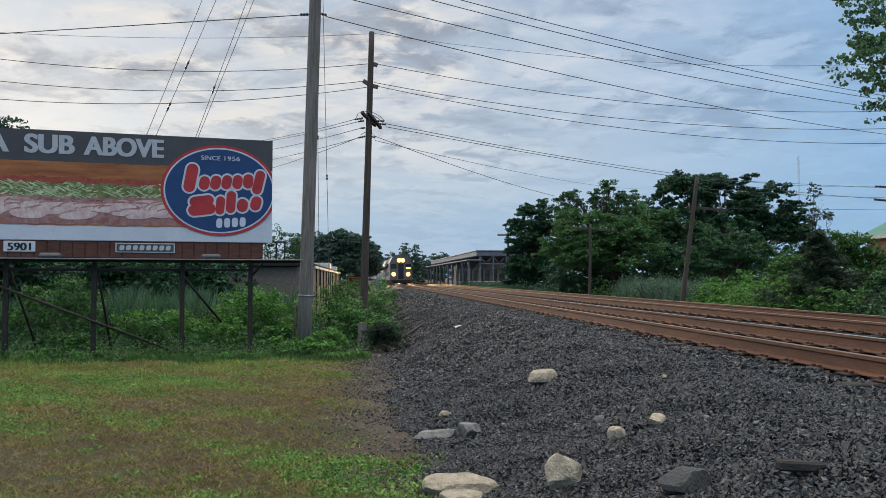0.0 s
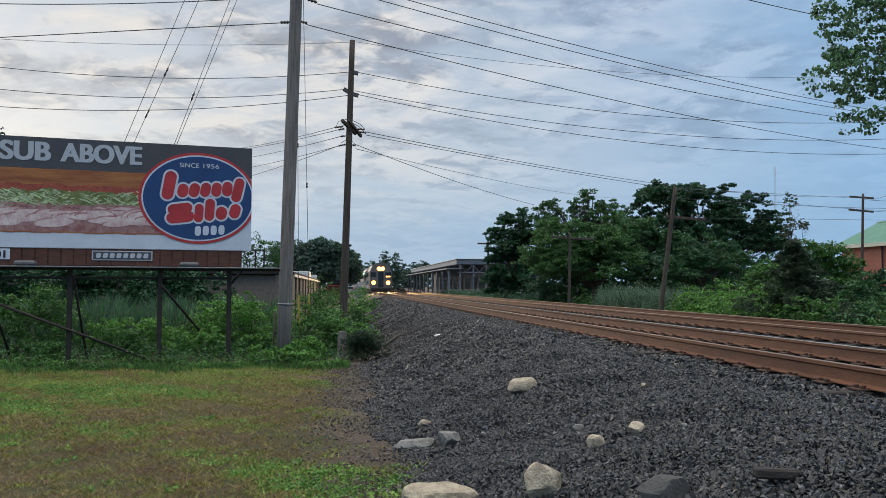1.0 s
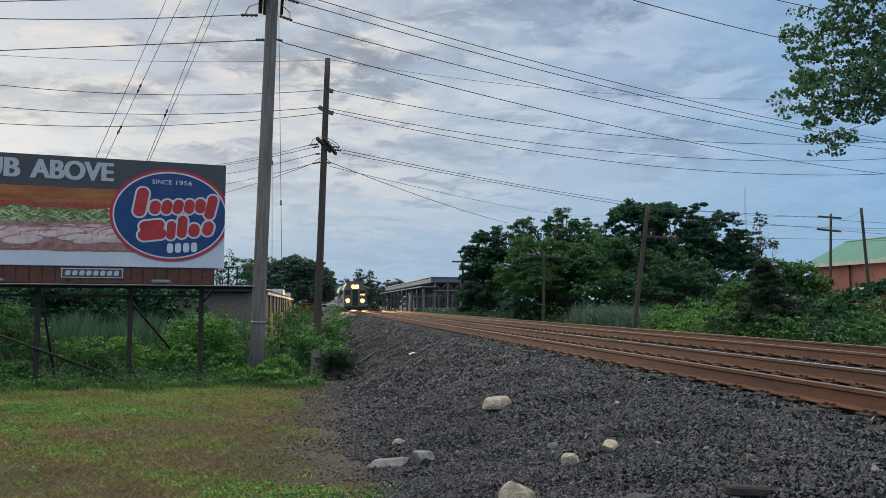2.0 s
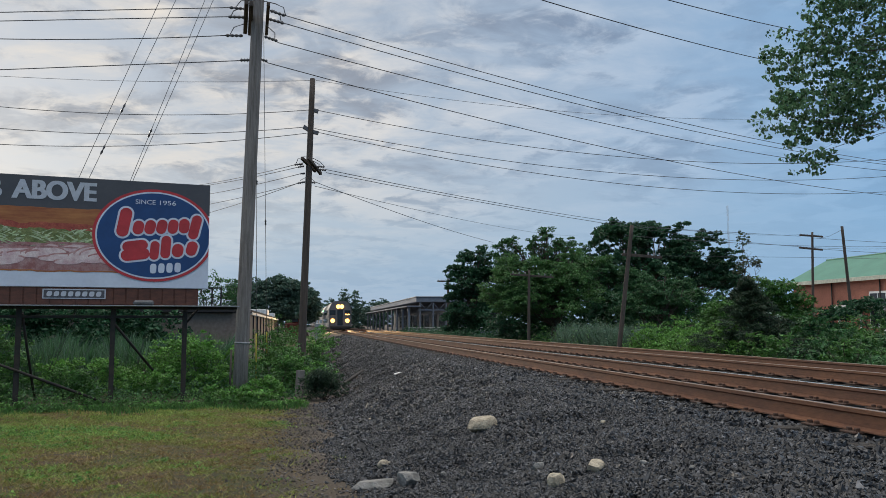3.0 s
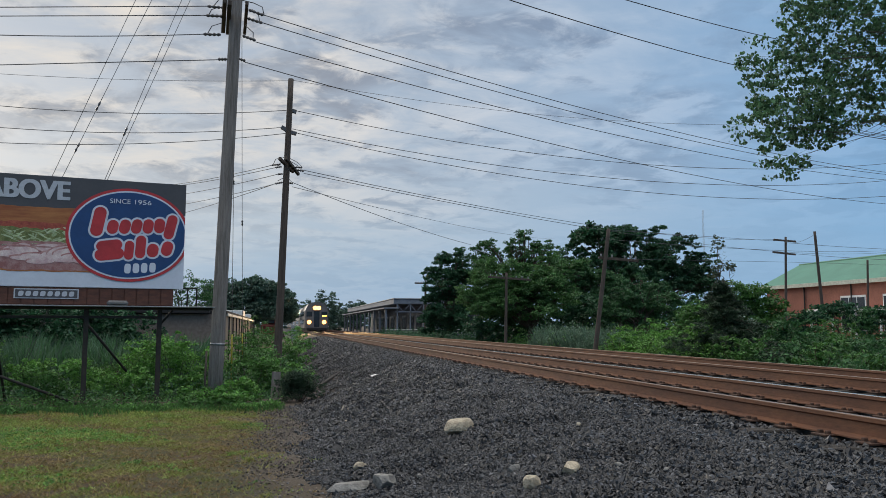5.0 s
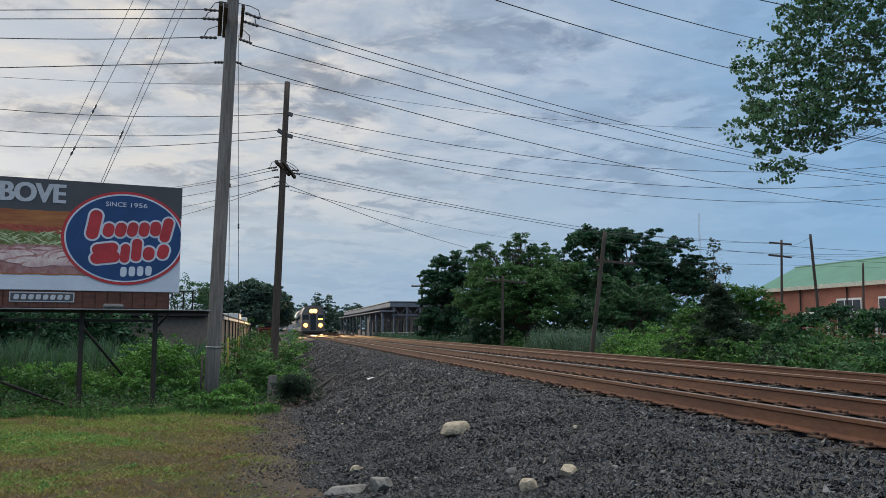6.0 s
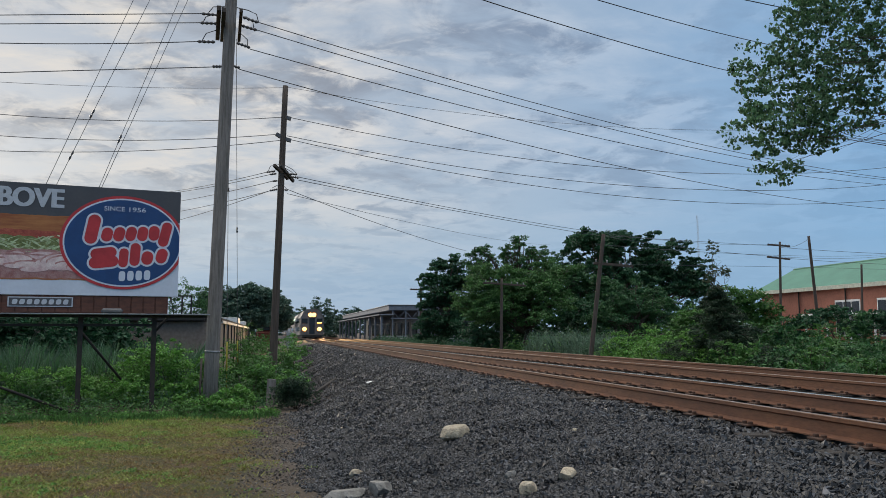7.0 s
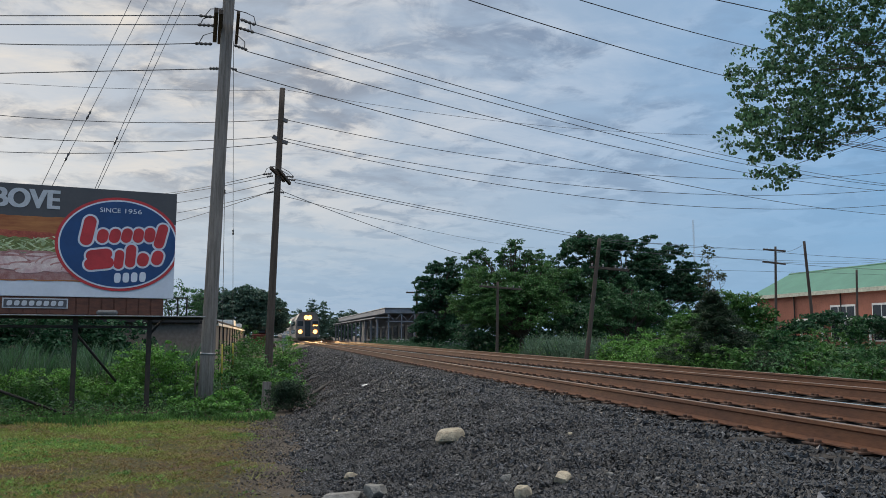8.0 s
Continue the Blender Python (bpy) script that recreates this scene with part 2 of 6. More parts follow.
def stone_material():
    """Crushed trap rock: mostly near black, a few paler pieces, dusty flecks. The wide tone spread also stands in for
    shaded gaps.
    """
    m = material("ballast_stone", (0.041, 0.0435, 0.049), 0.42, fine=0.3, scale=5)
    nt = m.node_tree
    N, L = nt.nodes.new, nt.links.new
    b = nt.nodes["Principled BSDF"]
    old = b.inputs["Base Color"].links[0].from_socket
    cr = N("ShaderNodeValToRGB")
    e = cr.color_ramp.elements
    # darkest tones paint in the shade that soft light leaves out between stones
    e[0].color, e[1].color = (0.12, 0.12, 0.12, 1), (4.8, 4.5, 4.2, 1)
    for pos, v in ((0.40, 0.36), (0.72, 0.95), (0.92, 1.8), (0.985, 2.7)):
        k = e.new(pos)
        k.color = (v, v * 0.97, v * 0.95, 1)
    L(N("ShaderNodeNewGeometry").outputs["Random Per Island"], cr.inputs[0])
    mul = N("ShaderNodeVectorMath")
    mul.operation = "MULTIPLY"
    L(old, mul.inputs[0])
    L(cr.outputs[0], mul.inputs[1])
    L(mul.outputs[0], b.inputs["Base Color"])
    return m


M["stone"] = stone_material()


def bank_material():
    """Dark ballast, with bare brown soil on the foot of the bank further along the line."""
    m = M["ballast"]
    nt = m.node_tree
    N, L = nt.nodes.new, nt.links.new
    b = nt.nodes["Principled BSDF"]
    old = b.inputs["Base Color"].links[0].from_socket
    tc = N("ShaderNodeTexCoord")
    sep = N("ShaderNodeSeparateXYZ")
    L(tc.outputs["Object"], sep.inputs[0])
    nz = N("ShaderNodeTexNoise")
    nz.inputs["Scale"].default_value, nz.inputs["Detail"].default_value = 1.3, 6
    L(tc.outputs["Object"], nz.inputs["Vector"])
    wob = N("ShaderNodeMath")
    wob.operation = "MULTIPLY_ADD"
    L(nz.outputs["Fac"], wob.inputs[0])
    wob.inputs[1].default_value = 1.6
    L(sep.outputs[0], wob.inputs[2])
    low = N("ShaderNodeMapRange")
    L(wob.outputs[0], low.inputs[0])
    low.inputs[1].default_value, low.inputs[2].default_value, low.inputs[3].default_value, low.inputs[4].default_value = 2.2, 3.0, 1.0, 0.0
    far = N("ShaderNodeMapRange")
    L(sep.outputs[1], far.inputs[0])
    far.inputs[1].default_value, far.inputs[2].default_value = 19.0, 25.0
    both = N("ShaderNodeMath")
    both.operation = "MULTIPLY"
    L(low.outputs[0], both.inputs[0])
    L(far.outputs[0], both.inputs[1])
    soil = N("ShaderNodeMix")
    soil.data_type = "RGBA"
    L(nz.outputs["Fac"], soil.inputs[0])
    soil.inputs[6].default_value, soil.inputs[7].default_value = (0.055, 0.040, 0.030, 1), (0.13, 0.095, 0.072, 1)
    mx = N("ShaderNodeMix")
    mx.data_type = "RGBA"
    L(both.outputs[0], mx.inputs[0])
    L(old, mx.inputs[6])
    L(soil.outputs[2], mx.inputs[7])
    L(mx.outputs[2], b.inputs["Base Color"])


bank_material()


def ground_material():
    """Worn lawn: green and dry brown patches, and a bare gravelly strip at the foot of the ballast."""
    m = material("worn_lawn", (0.046, 0.046, 0.014), 0.95, vary=(0.058, 0.036, 0.017), scale=1.1, bump=1.0, bump_scale=45, fine=0.75, grain=34, edge=(0.43, 0.58))
    nt = m.node_tree
    N, L = nt.nodes.new, nt.links.new
    b = nt.nodes["Principled BSDF"]
    old = b.inputs["Base Color"].links[0].from_socket
    tc = N("ShaderNodeTexCoord")
    sep = N("ShaderNodeSeparateXYZ")
    L(tc.outputs["Object"], sep.inputs[0])
    nz = N("ShaderNodeTexNoise")
    nz.inputs["Scale"].default_value = 0.9
    nz.inputs["Detail"].default_value = 6
    L(tc.outputs["Object"], nz.inputs["Vector"])
    wob = N("ShaderNodeMath")
    wob.operation = "MULTIPLY_ADD"
    L(nz.outputs["Fac"], wob.inputs[0])
    wob.inputs[1].default_value = 2.4
    L(sep.outputs[0], wob.inputs[2])
    mr = N("ShaderNodeMapRange")
    mr.interpolation_type = "SMOOTHSTEP"
    L(wob.outputs[0], mr.inputs[0])
    mr.inputs[1].default_value, mr.inputs[2].default_value = 0.35, 1.45
    far = N("ShaderNodeMapRange")
    L(sep.outputs[1], far.inputs[0])
    far.inputs[1].default_value, far.inputs[2].default_value = 6.0, 10.0
    strip = N("ShaderNodeMath")
    strip.operation = "MULTIPLY"
    L(mr.outputs[0], strip.inputs[0])
    L(far.outputs[0], strip.inputs[1])
    n2 = N("ShaderNodeTexNoise")
    n2.inputs["Scale"].default_value = 26
    n2.inputs["Detail"].default_value = 5
    L(tc.outputs["Object"], n2.inputs["Vector"])
    dirt = N("ShaderNodeMix")
    dirt.data_type = "RGBA"
    L(n2.outputs["Fac"], dirt.inputs[0])
    dirt.inputs[6].default_value = (0.032, 0.024, 0.017, 1)
    dirt.inputs[7].default_value = (0.135, 0.102, 0.072, 1)
    mx = N("ShaderNodeMix")
    mx.data_type = "RGBA"
    L(strip.outputs[0], mx.inputs[0])
    L(old, mx.inputs[6])
    L(dirt.outputs[2], mx.inputs[7])
    L(mx.outputs[2], b.inputs["Base Color"])
    return m


M["lawn"] = ground_material()

# ---------------------------------------------------------------- mesh helpers


def mesh_of(name, bm, mat):
    me = bpy.data.meshes.new(name)
    bm.to_mesh(me)
    bm.free()
    me.materials.append(mat)
    return me


def part(name, bm, mat, parent, label=""):
    ob = new(name, mesh_of(name, bm, mat))
    ob.parent = parent
    if label:
        ob["label"] = label
    return ob


def thing(name, at=(0, 0, 0), rz=0.0, label="", category="", group="", kind=""):
    ob = new(name)
    ob.empty_display_size = 0.2
    ob.matrix_basis = pose(*at, 0, 0, rz)
    return tagged(ob, label, category, group, kind)


def solid(name, bm, mat, label="", category="", group="", kind=""):
    return tagged(new(name, mesh_of(name, bm, mat)), label, category, group, kind)


def box(bm, lo, hi, bevel=0.0, m=None):
    r = bmesh.ops.create_cube(bm, size=1)
    vs = r["verts"]
    c = [(a + b) / 2 for a, b in zip(lo, hi)]
    d = [b - a for a, b in zip(lo, hi)]
    bmesh.ops.transform(bm, matrix=Matrix.Translation(c) @ Matrix.Diagonal((*d, 1)), verts=vs)
    if bevel:
        es = list({e for v in vs for e in v.link_edges})
        vs = bmesh.ops.bevel(bm, geom=es, offset=bevel, segments=1, affect="EDGES")["verts"]
        vs = list({v for v in vs})
    if m is not None:
        seen = set(vs)
        todo = list(vs)
        while todo:
            v = todo.pop()
            for e in v.link_edges:
                o = e.other_vert(v)
                if o not in seen:
                    seen.add(o)
                    todo.append(o)
        bmesh.ops.transform(bm, matrix=m, verts=list(seen))
    return bm


def boxed(lo, hi, bevel=0.0, m=None):
    return box(bmesh.new(), lo, hi, bevel, m)


def tube(bm, points, radii, sides=8, cap=True):
    """A round bar through points, with a radius (or one for all) at each."""
    pts = [Vector(p) for p in points]
    if isinstance(radii, (int, float)):
        radii = [radii] * len(pts)
    rings = []
    for i, p in enumerate(pts):
        d = (pts[min(i + 1, len(pts) - 1)] - pts[max(i - 1, 0)]).normalized()
        ref = Vector((1, 0, 0)) if abs(d.x) < 0.8 else Vector((0, 1, 0))
        u = d.cross(ref).normalized()
        v = d.cross(u)
        rings.append([bm.verts.new(p + (u * math.cos(a) + v * math.sin(a)) * radii[i]) for a in (2 * math.pi * k / sides for k in range(sides))])
    for a, b in zip(rings, rings[1:]):
        for k in range(sides):
            f = bm.faces.new((a[k], a[(k + 1) % sides], b[(k + 1) % sides], b[k]))
            f.smooth = True
    if cap:
        bm.faces.new(rings[0][::-1])
        bm.faces.new(rings[-1])
    return bm


def from_arrays(name, verts, faces, mat, smooth=False):
    """A mesh from numpy arrays, all faces with as many corners."""
    me = bpy.data.meshes.new(name)
    n, k = faces.shape
    me.vertices.add(len(verts))
    me.vertices.foreach_set("co", verts.astype(np.float32).ravel())
    me.loops.add(n * k)
    me.loops.foreach_set("vertex_index", faces.astype(np.int32).ravel())
    me.polygons.add(n)
    me.polygons.foreach_set("loop_start", np.arange(0, n * k, k, dtype=np.int32))
    me.update(calc_edges=True)
    me.polygons.foreach_set("use_smooth", np.full(n, smooth, dtype=bool))
    me.materials.append(mat)
    return me


rng = np.random.default_rng(7)


def unit(v):
    return v / np.maximum(np.linalg.norm(v, axis=1, keepdims=True), 1e-9)


def leaves(name, centres, size, mat, droop=0.0, slim=0.62, spread=0.35, tilt=0.75):
    """Many small kite-shaped folded leaves at the centres, held more or less level (tilt: how unevenly)."""
    n = len(centres)
    up = unit(rng.normal(size=(n, 3)) * tilt + np.array([0, 0, 1.0]))
    d = rng.normal(size=(n, 3)) + np.array([0, 0, -droop])
    d = unit(d - up * np.sum(d * up, 1, keepdims=True))
    if droop > 0.8:
        d = unit(rng.normal(size=(n, 3)) * 0.8 + np.array([0, 0, -droop]))
        up = unit(np.cross(d, rng.normal(size=(n, 3))))
    s = np.cross(d, up)
    l = size * (1 + spread * rng.uniform(-1, 1, (n, 1)))
    w = l * slim * 0.5
    v = np.empty((n, 4, 3))
    v[:, 0] = centres - d * l * 0.5
    v[:, 1] = centres + s * w + up * w * 0.35 - d * l * 0.08
    v[:, 2] = centres + d * l * 0.5
    v[:, 3] = centres - s * w + up * w * 0.35 - d * l * 0.08
    return from_arrays(name, v.reshape(-1, 3), np.arange(n * 4).reshape(n, 4), mat)


def clumped(lobes, clumps, per, radius, hollow=0.55):
    """Leaf centres: clumps strewn through the outer part of ellipsoids (centre, radii), leaves over the upper shell of each clump."""
    vol = np.array([r[0] * r[1] * r[2] for _, r in lobes]) ** (2 / 3)
    pick = rng.choice(len(lobes), clumps, p=vol / vol.sum())
    c = np.array([l[0] for l in lobes])[pick]
    r = np.array([l[1] for l in lobes])[pick]
    u = unit(rng.normal(size=(clumps, 3)))
    k = rng.uniform(hollow ** 3, 1.0, (clumps, 1)) ** (1 / 3)
    cc = c + u * r * k
    rad = radius * rng.uniform(0.45, 1.2, (clumps, 1))
    ball = unit(rng.normal(size=(clumps * per, 3))) * rng.uniform(0.25, 1.0, (clumps * per, 1)) ** 0.5
    ball = ball.reshape(clumps, per, 3) * np.array([1.0, 1.0, 0.62])
    ball[..., 2] = np.where(ball[..., 2] < 0, ball[..., 2] * 0.45, ball[..., 2])
    return (cc[:, None] + ball * rad[:, None] * 0.8).reshape(-1, 3)


# ---------------------------------------------------------------- ground, ballast, tracks
RAILS = (4.75, 6.255, 8.42, 9.925)
RAIL_TOP = 0.873
BED = 0.635                 # top of the ballast


def lawn_z(y):
    return -0.021 * np.clip(y, 0, 28)


def field_z(x, y):
    """Height of the soil: the lawn falls gently away, the far side of the line lies a little lower than the track."""
    a = np.clip((x - 4) / 6, 0, 1)
    return lawn_z(y) * (1 - a) + 0.12 * a


def toe_x(y):
    """Where the ballast's foot lies: an uneven line along the lawn."""
    return 0.66 + 0.10 * np.sin(y * 0.9 + 0.4) + 0.07 * np.sin(y * 2.3 + 1.1) + 0.05 * np.sin(y * 5.1)


def bed_z(x, y):
    """Height of the ballast bank."""
    toe = lawn_z(y) - 0.02
    k = np.clip((x - toe_x(y)) / 3.0, 0, 1)
    k = k * 0.55 + 0.45 * k * k * (3 - 2 * k)
    left = toe + (BED - toe) * k
    r = np.clip((12.6 - x) / 1.7, 0, 1)
    return np.where(x < 6, left, 0.0 + BED * r)


def wobble(x, y, amp, f):
    return amp * (np.sin(x * 1.7 * f + 1.3 * np.sin(y * 0.9 * f)) * np.cos(y * 1.3 * f + 0.7) + 0.5 * np.sin(x * 4.1 * f + y * 3.3 * f))


def sheet(name, xs, ys, zfun, mat):
    X, Y = np.meshgrid(np.array(xs), np.array(ys))
    Z = zfun(X, Y)
    v = np.stack([X, Y, Z], -1).reshape(-1, 3)
    nx, ny = len(xs), len(ys)
    i = (np.arange(ny - 1)[:, None] * nx + np.arange(nx - 1)[None]).ravel()
    return new(name, from_arrays(name, v, np.stack([i, i + 1, i + nx + 1, i + nx], 1), mat, True))


gx = np.concatenate([[-2500, -900, -300, -120, -60, -35], np.arange(-24, 1.6, 0.3), np.arange(2, 30, 2.0), [35, 60, 120, 300, 900, 2500]])
gy = np.concatenate([[-900, -200, -60, -20, -8], np.arange(-4, 30, 0.3), np.arange(30, 60, 3.0), [70, 100, 160, 300, 700, 1500, 4000]])
tagged(sheet("ground", gx, gy, lambda x, y: field_z(x, y) + np.where((np.abs(x) < 30) & (y < 60), wobble(x, y, 0.018, 1.0), 0), M["lawn"]),
       "worn lawn with green and dry brown patches and bare dirt", "ground", kind="structure")

bx = np.concatenate([np.arange(0.5, 4.4, 0.1), np.arange(4.5, 12.8, 0.25)])
by = np.concatenate([np.arange(-14, 30, 0.14), np.arange(30, 80, 1.0), [90, 110, 140, 200, 300, 500, 900]])
# sheet under the loose stones; its dark colour stands in for shaded gaps
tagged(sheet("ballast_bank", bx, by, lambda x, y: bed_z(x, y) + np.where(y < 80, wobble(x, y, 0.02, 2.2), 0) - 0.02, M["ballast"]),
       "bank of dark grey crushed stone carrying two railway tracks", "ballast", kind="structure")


def stones(name, n, xr, yr, size, lift, mat, power=1.0, block=False):
    """Crushed stones: small angular blocks, each turned its own way."""
    x = rng.uniform(*xr, n)
    y = yr[0] + (yr[1] - yr[0]) * rng.uniform(0, 1, n) ** power
    x = np.where((x < 1.0) & (xr[0] < 1.0), toe_x(y) - np.abs(rng.normal(0, 0.13, n)) + rng.uniform(0, 0.40, n), x)
    keep = ~(((np.abs(x - 5.5) < 1.45) | (np.abs(x - 9.17) < 1.45)) & (rng.uniform(size=n) < 0.35))
    keep &= ~((y > 21.5) & (x < 1.55 + 0.25 * rng.normal(size=n)) & (rng.uniform(size=n) < 0.8))
    x, y = x[keep], y[keep]
    n = len(x)
    z = np.maximum(bed_z(x, y) + wobble(x, y, 0.02, 2.2), np.where(x < 1.2, field_z(x, y) + wobble(x, y, 0.018, 1.0), -9)) + lift
    if block:
        base = np.array([(sx, sy, sz) for sx in (-1, 1) for sy in (-1, 1) for sz in (-1, 1)], float)
        faces = np.array([(0, 1, 3, 2), (4, 6, 7, 5), (0, 4, 5, 1), (2, 3, 7, 6), (0, 2, 6, 4), (1, 5, 7, 3)])
    else:
        base = np.array([(1, 0.2, 0), (-1, -0.2, 0), (0.3, 1, 0), (-0.3, -1, 0), (0, 0, 1), (0, 0, -1)], float) * 1.35
        faces = np.array([(0, 2, 4), (2, 1, 4), (1, 3, 4), (3, 0, 4), (2, 0, 5), (1, 2, 5), (3, 1, 5), (0, 3, 5)])
    nv = len(base)
    s = size * rng.lognormal(0, 0.27, (n, 1, 1))
    v = base[None] * rng.uniform(0.6, 1.15, (n, nv, 3)) * np.array([1.05, 0.8, 0.6]) * s * 0.5
    q = unit(rng.normal(size=(n, 4)))
    w, a, b, c = q.T
    R = np.stack([np.stack([1 - 2 * (b * b + c * c), 2 * (a * b - c * w), 2 * (a * c + b * w)], -1),
                  np.stack([2 * (a * b + c * w), 1 - 2 * (a * a + c * c), 2 * (b * c - a * w)], -1),
                  np.stack([2 * (a * c - b * w), 2 * (b * c + a * w), 1 - 2 * (a * a + b * b)], -1)], 1)
    v = np.einsum("nij,nkj->nki", R, v) + np.stack([x, y, z], -1)[:, None]
    f = (np.arange(n)[:, None, None] * nv + faces[None]).reshape(-1, faces.shape[1])
    return new(name, from_arrays(name, v.reshape(-1, 3), f, mat))


gravel_label = "loose dark grey crushed ballast stones with paler ones between"
tagged(stones("ballast_stones", 46000, (0.60, 4.5), (4.3, 8), 0.034, 0.004, M["stone"]), gravel_label, "ballast", kind="stuff")
tagged(stones("ballast_stones", 38000, (0.60, 4.5), (8, 13), 0.037, 0.004, M["stone"]), gravel_label, "ballast", kind="stuff")
tagged(stones("ballast_stones", 34000, (0.60, 4.5), (13, 32), 0.054, 0.004, M["stone"], 1.2), gravel_label, "ballast", kind="stuff")
tagged(stones("ballast_stones", 11000, (0.9, 4.5), (32, 70), 0.08, 0.006, M["stone"], 1.3), gravel_label, "ballast", kind="stuff")
tagged(stones("ballast_stones", 9000, (2.3, 4.6), (3.2, 4.3), 0.033, 0.004, M["stone"]), gravel_label, "ballast", kind="stuff")
tagged(stones("ballast_stones", 6000, (4.0, 4.62), (5, 24), 0.045, 0.026, M["stone"], 1.3), gravel_label, "ballast", kind="stuff")
tagged(stones("ballast_stones", 12000, (4.4, 11.4), (5, 30), 0.046, -0.002, M["stone"], 1.2), gravel_label, "ballast", kind="stuff")


def rail_bm(length, y0):
    """Flat-bottomed rail: foot, web, head."""
    prof = [(-0.07, 0.0), (0.07, 0.0), (0.07, 0.012), (0.012, 0.034), (0.010, 0.135), (0.036, 0.150), (0.036, 0.180), (-0.036, 0.180), (-0.036, 0.150), (-0.010, 0.135), (-0.012, 0.034), (-0.07, 0.012)]
    bm = bmesh.new()
    a = [bm.verts.new((x, y0, z)) for x, z in prof]
    b = [bm.verts.new((x, y0 + length, z)) for x, z in prof]
    for i in range(len(prof)):
        j = (i + 1) % len(prof)
        bm.faces.new((a[i], b[i], b[j], a[j]))
    bm.faces.new(a)
    bm.faces.new(b[::-1])
    return bm


def head_bm(length, y0):
    return boxed((-0.030, y0, 0.1795), (0.030, y0 + length, 0.187), 0.003)


def railway(x_left, label, tops, ties=300):
    t = thing("railway_track", (x_left, 0, RAIL_TOP - 0.187), label=label, category="railway track", group="railway tracks", kind="structure")
    for dx, top in zip((0.0, 1.505), tops):
        r = part("rail", rail_bm(700, -25), M["rust"], t, "rust-brown steel rail")
        r.location.x = dx
        h = part("running_surface", head_bm(700, -25), M[top], r, "worn steel rail head")
    tie = mesh_of("tie", boxed((-0.53, -0.115, -0.19), (2.035, 0.115, -0.012), 0.012), M["tie"])
    plate_bm = boxed((-0.17, -0.09, -0.012), (0.17, 0.09, 0.006), 0.004)
    for sx in (-0.105, 0.105):
        for sy in (-0.05, 0.05):
            box(plate_bm, (sx - 0.022, sy - 0.018, 0.0), (sx + 0.022, sy + 0.018, 0.034), 0.006)
    plate = mesh_of("tie_plate", plate_bm, M["plate"])
    lr = random.Random(int(x_left * 10))
    for i in range(ties):
        o = new("tie", tie)
        o.parent = t
        o.location = (lr.uniform(-0.03, 0.03), -4 + i * 0.535, lr.uniform(-0.02, 0.0))
        o.rotation_euler = (0, lr.uniform(-0.006, 0.006), lr.uniform(-0.02, 0.02))
        if 6 < i < 128:
            for dx in (0.0, 1.505):
                p = new("tie_plate", plate)
                p.parent = t
                p.location = (dx, -4 + i * 0.535, 0)
    return t


railway(RAILS[0], "railway track with rusty rails on dark wooden ties", ("dull_head", "polish"))
railway(RAILS[2], "second railway track with rusty rails on dark ties", ("dull_head", "dull_head"))

# ---------------------------------------------------------------- train


def car_section(bm, y0, y1, w=1.52, top=3.55, low=0.42):
    """Body shell of a two-level car: upright sides, sloped upper sides, flat roof."""
    prof = [(-w, low), (-w, 2.75), (-w + 0.42, 3.62), (-w + 0.85, 3.85), (w - 0.85, 3.85), (w - 0.42, 3.62), (w, 2.75), (w, low)]
    a = [bm.verts.new((x, y0, z)) for x, z in prof]
    b = [bm.verts.new((x, y1, z)) for x, z in prof]
    for i in range(len(prof)):
        j = (i + 1) % len(prof)
        bm.faces.new((a[i], a[j], b[j], b[i]))
    bm.faces.new(a[::-1])
    bm.faces.new(b)
    return bm


def disc(bm, x, z, r, y, depth=0.06, n=16):
    a = [bm.verts.new((x + r * math.cos(k * 2 * math.pi / n), y, z + r * math.sin(k * 2 * math.pi / n))) for k in range(n)]
    b = [bm.verts.new((v.co.x, y + depth, v.co.z)) for v in a]
    bm.faces.new(a)
    for i in range(n):
        bm.faces.new((a[i], b[i], b[(i + 1) % n], a[(i + 1) % n]))
    return bm


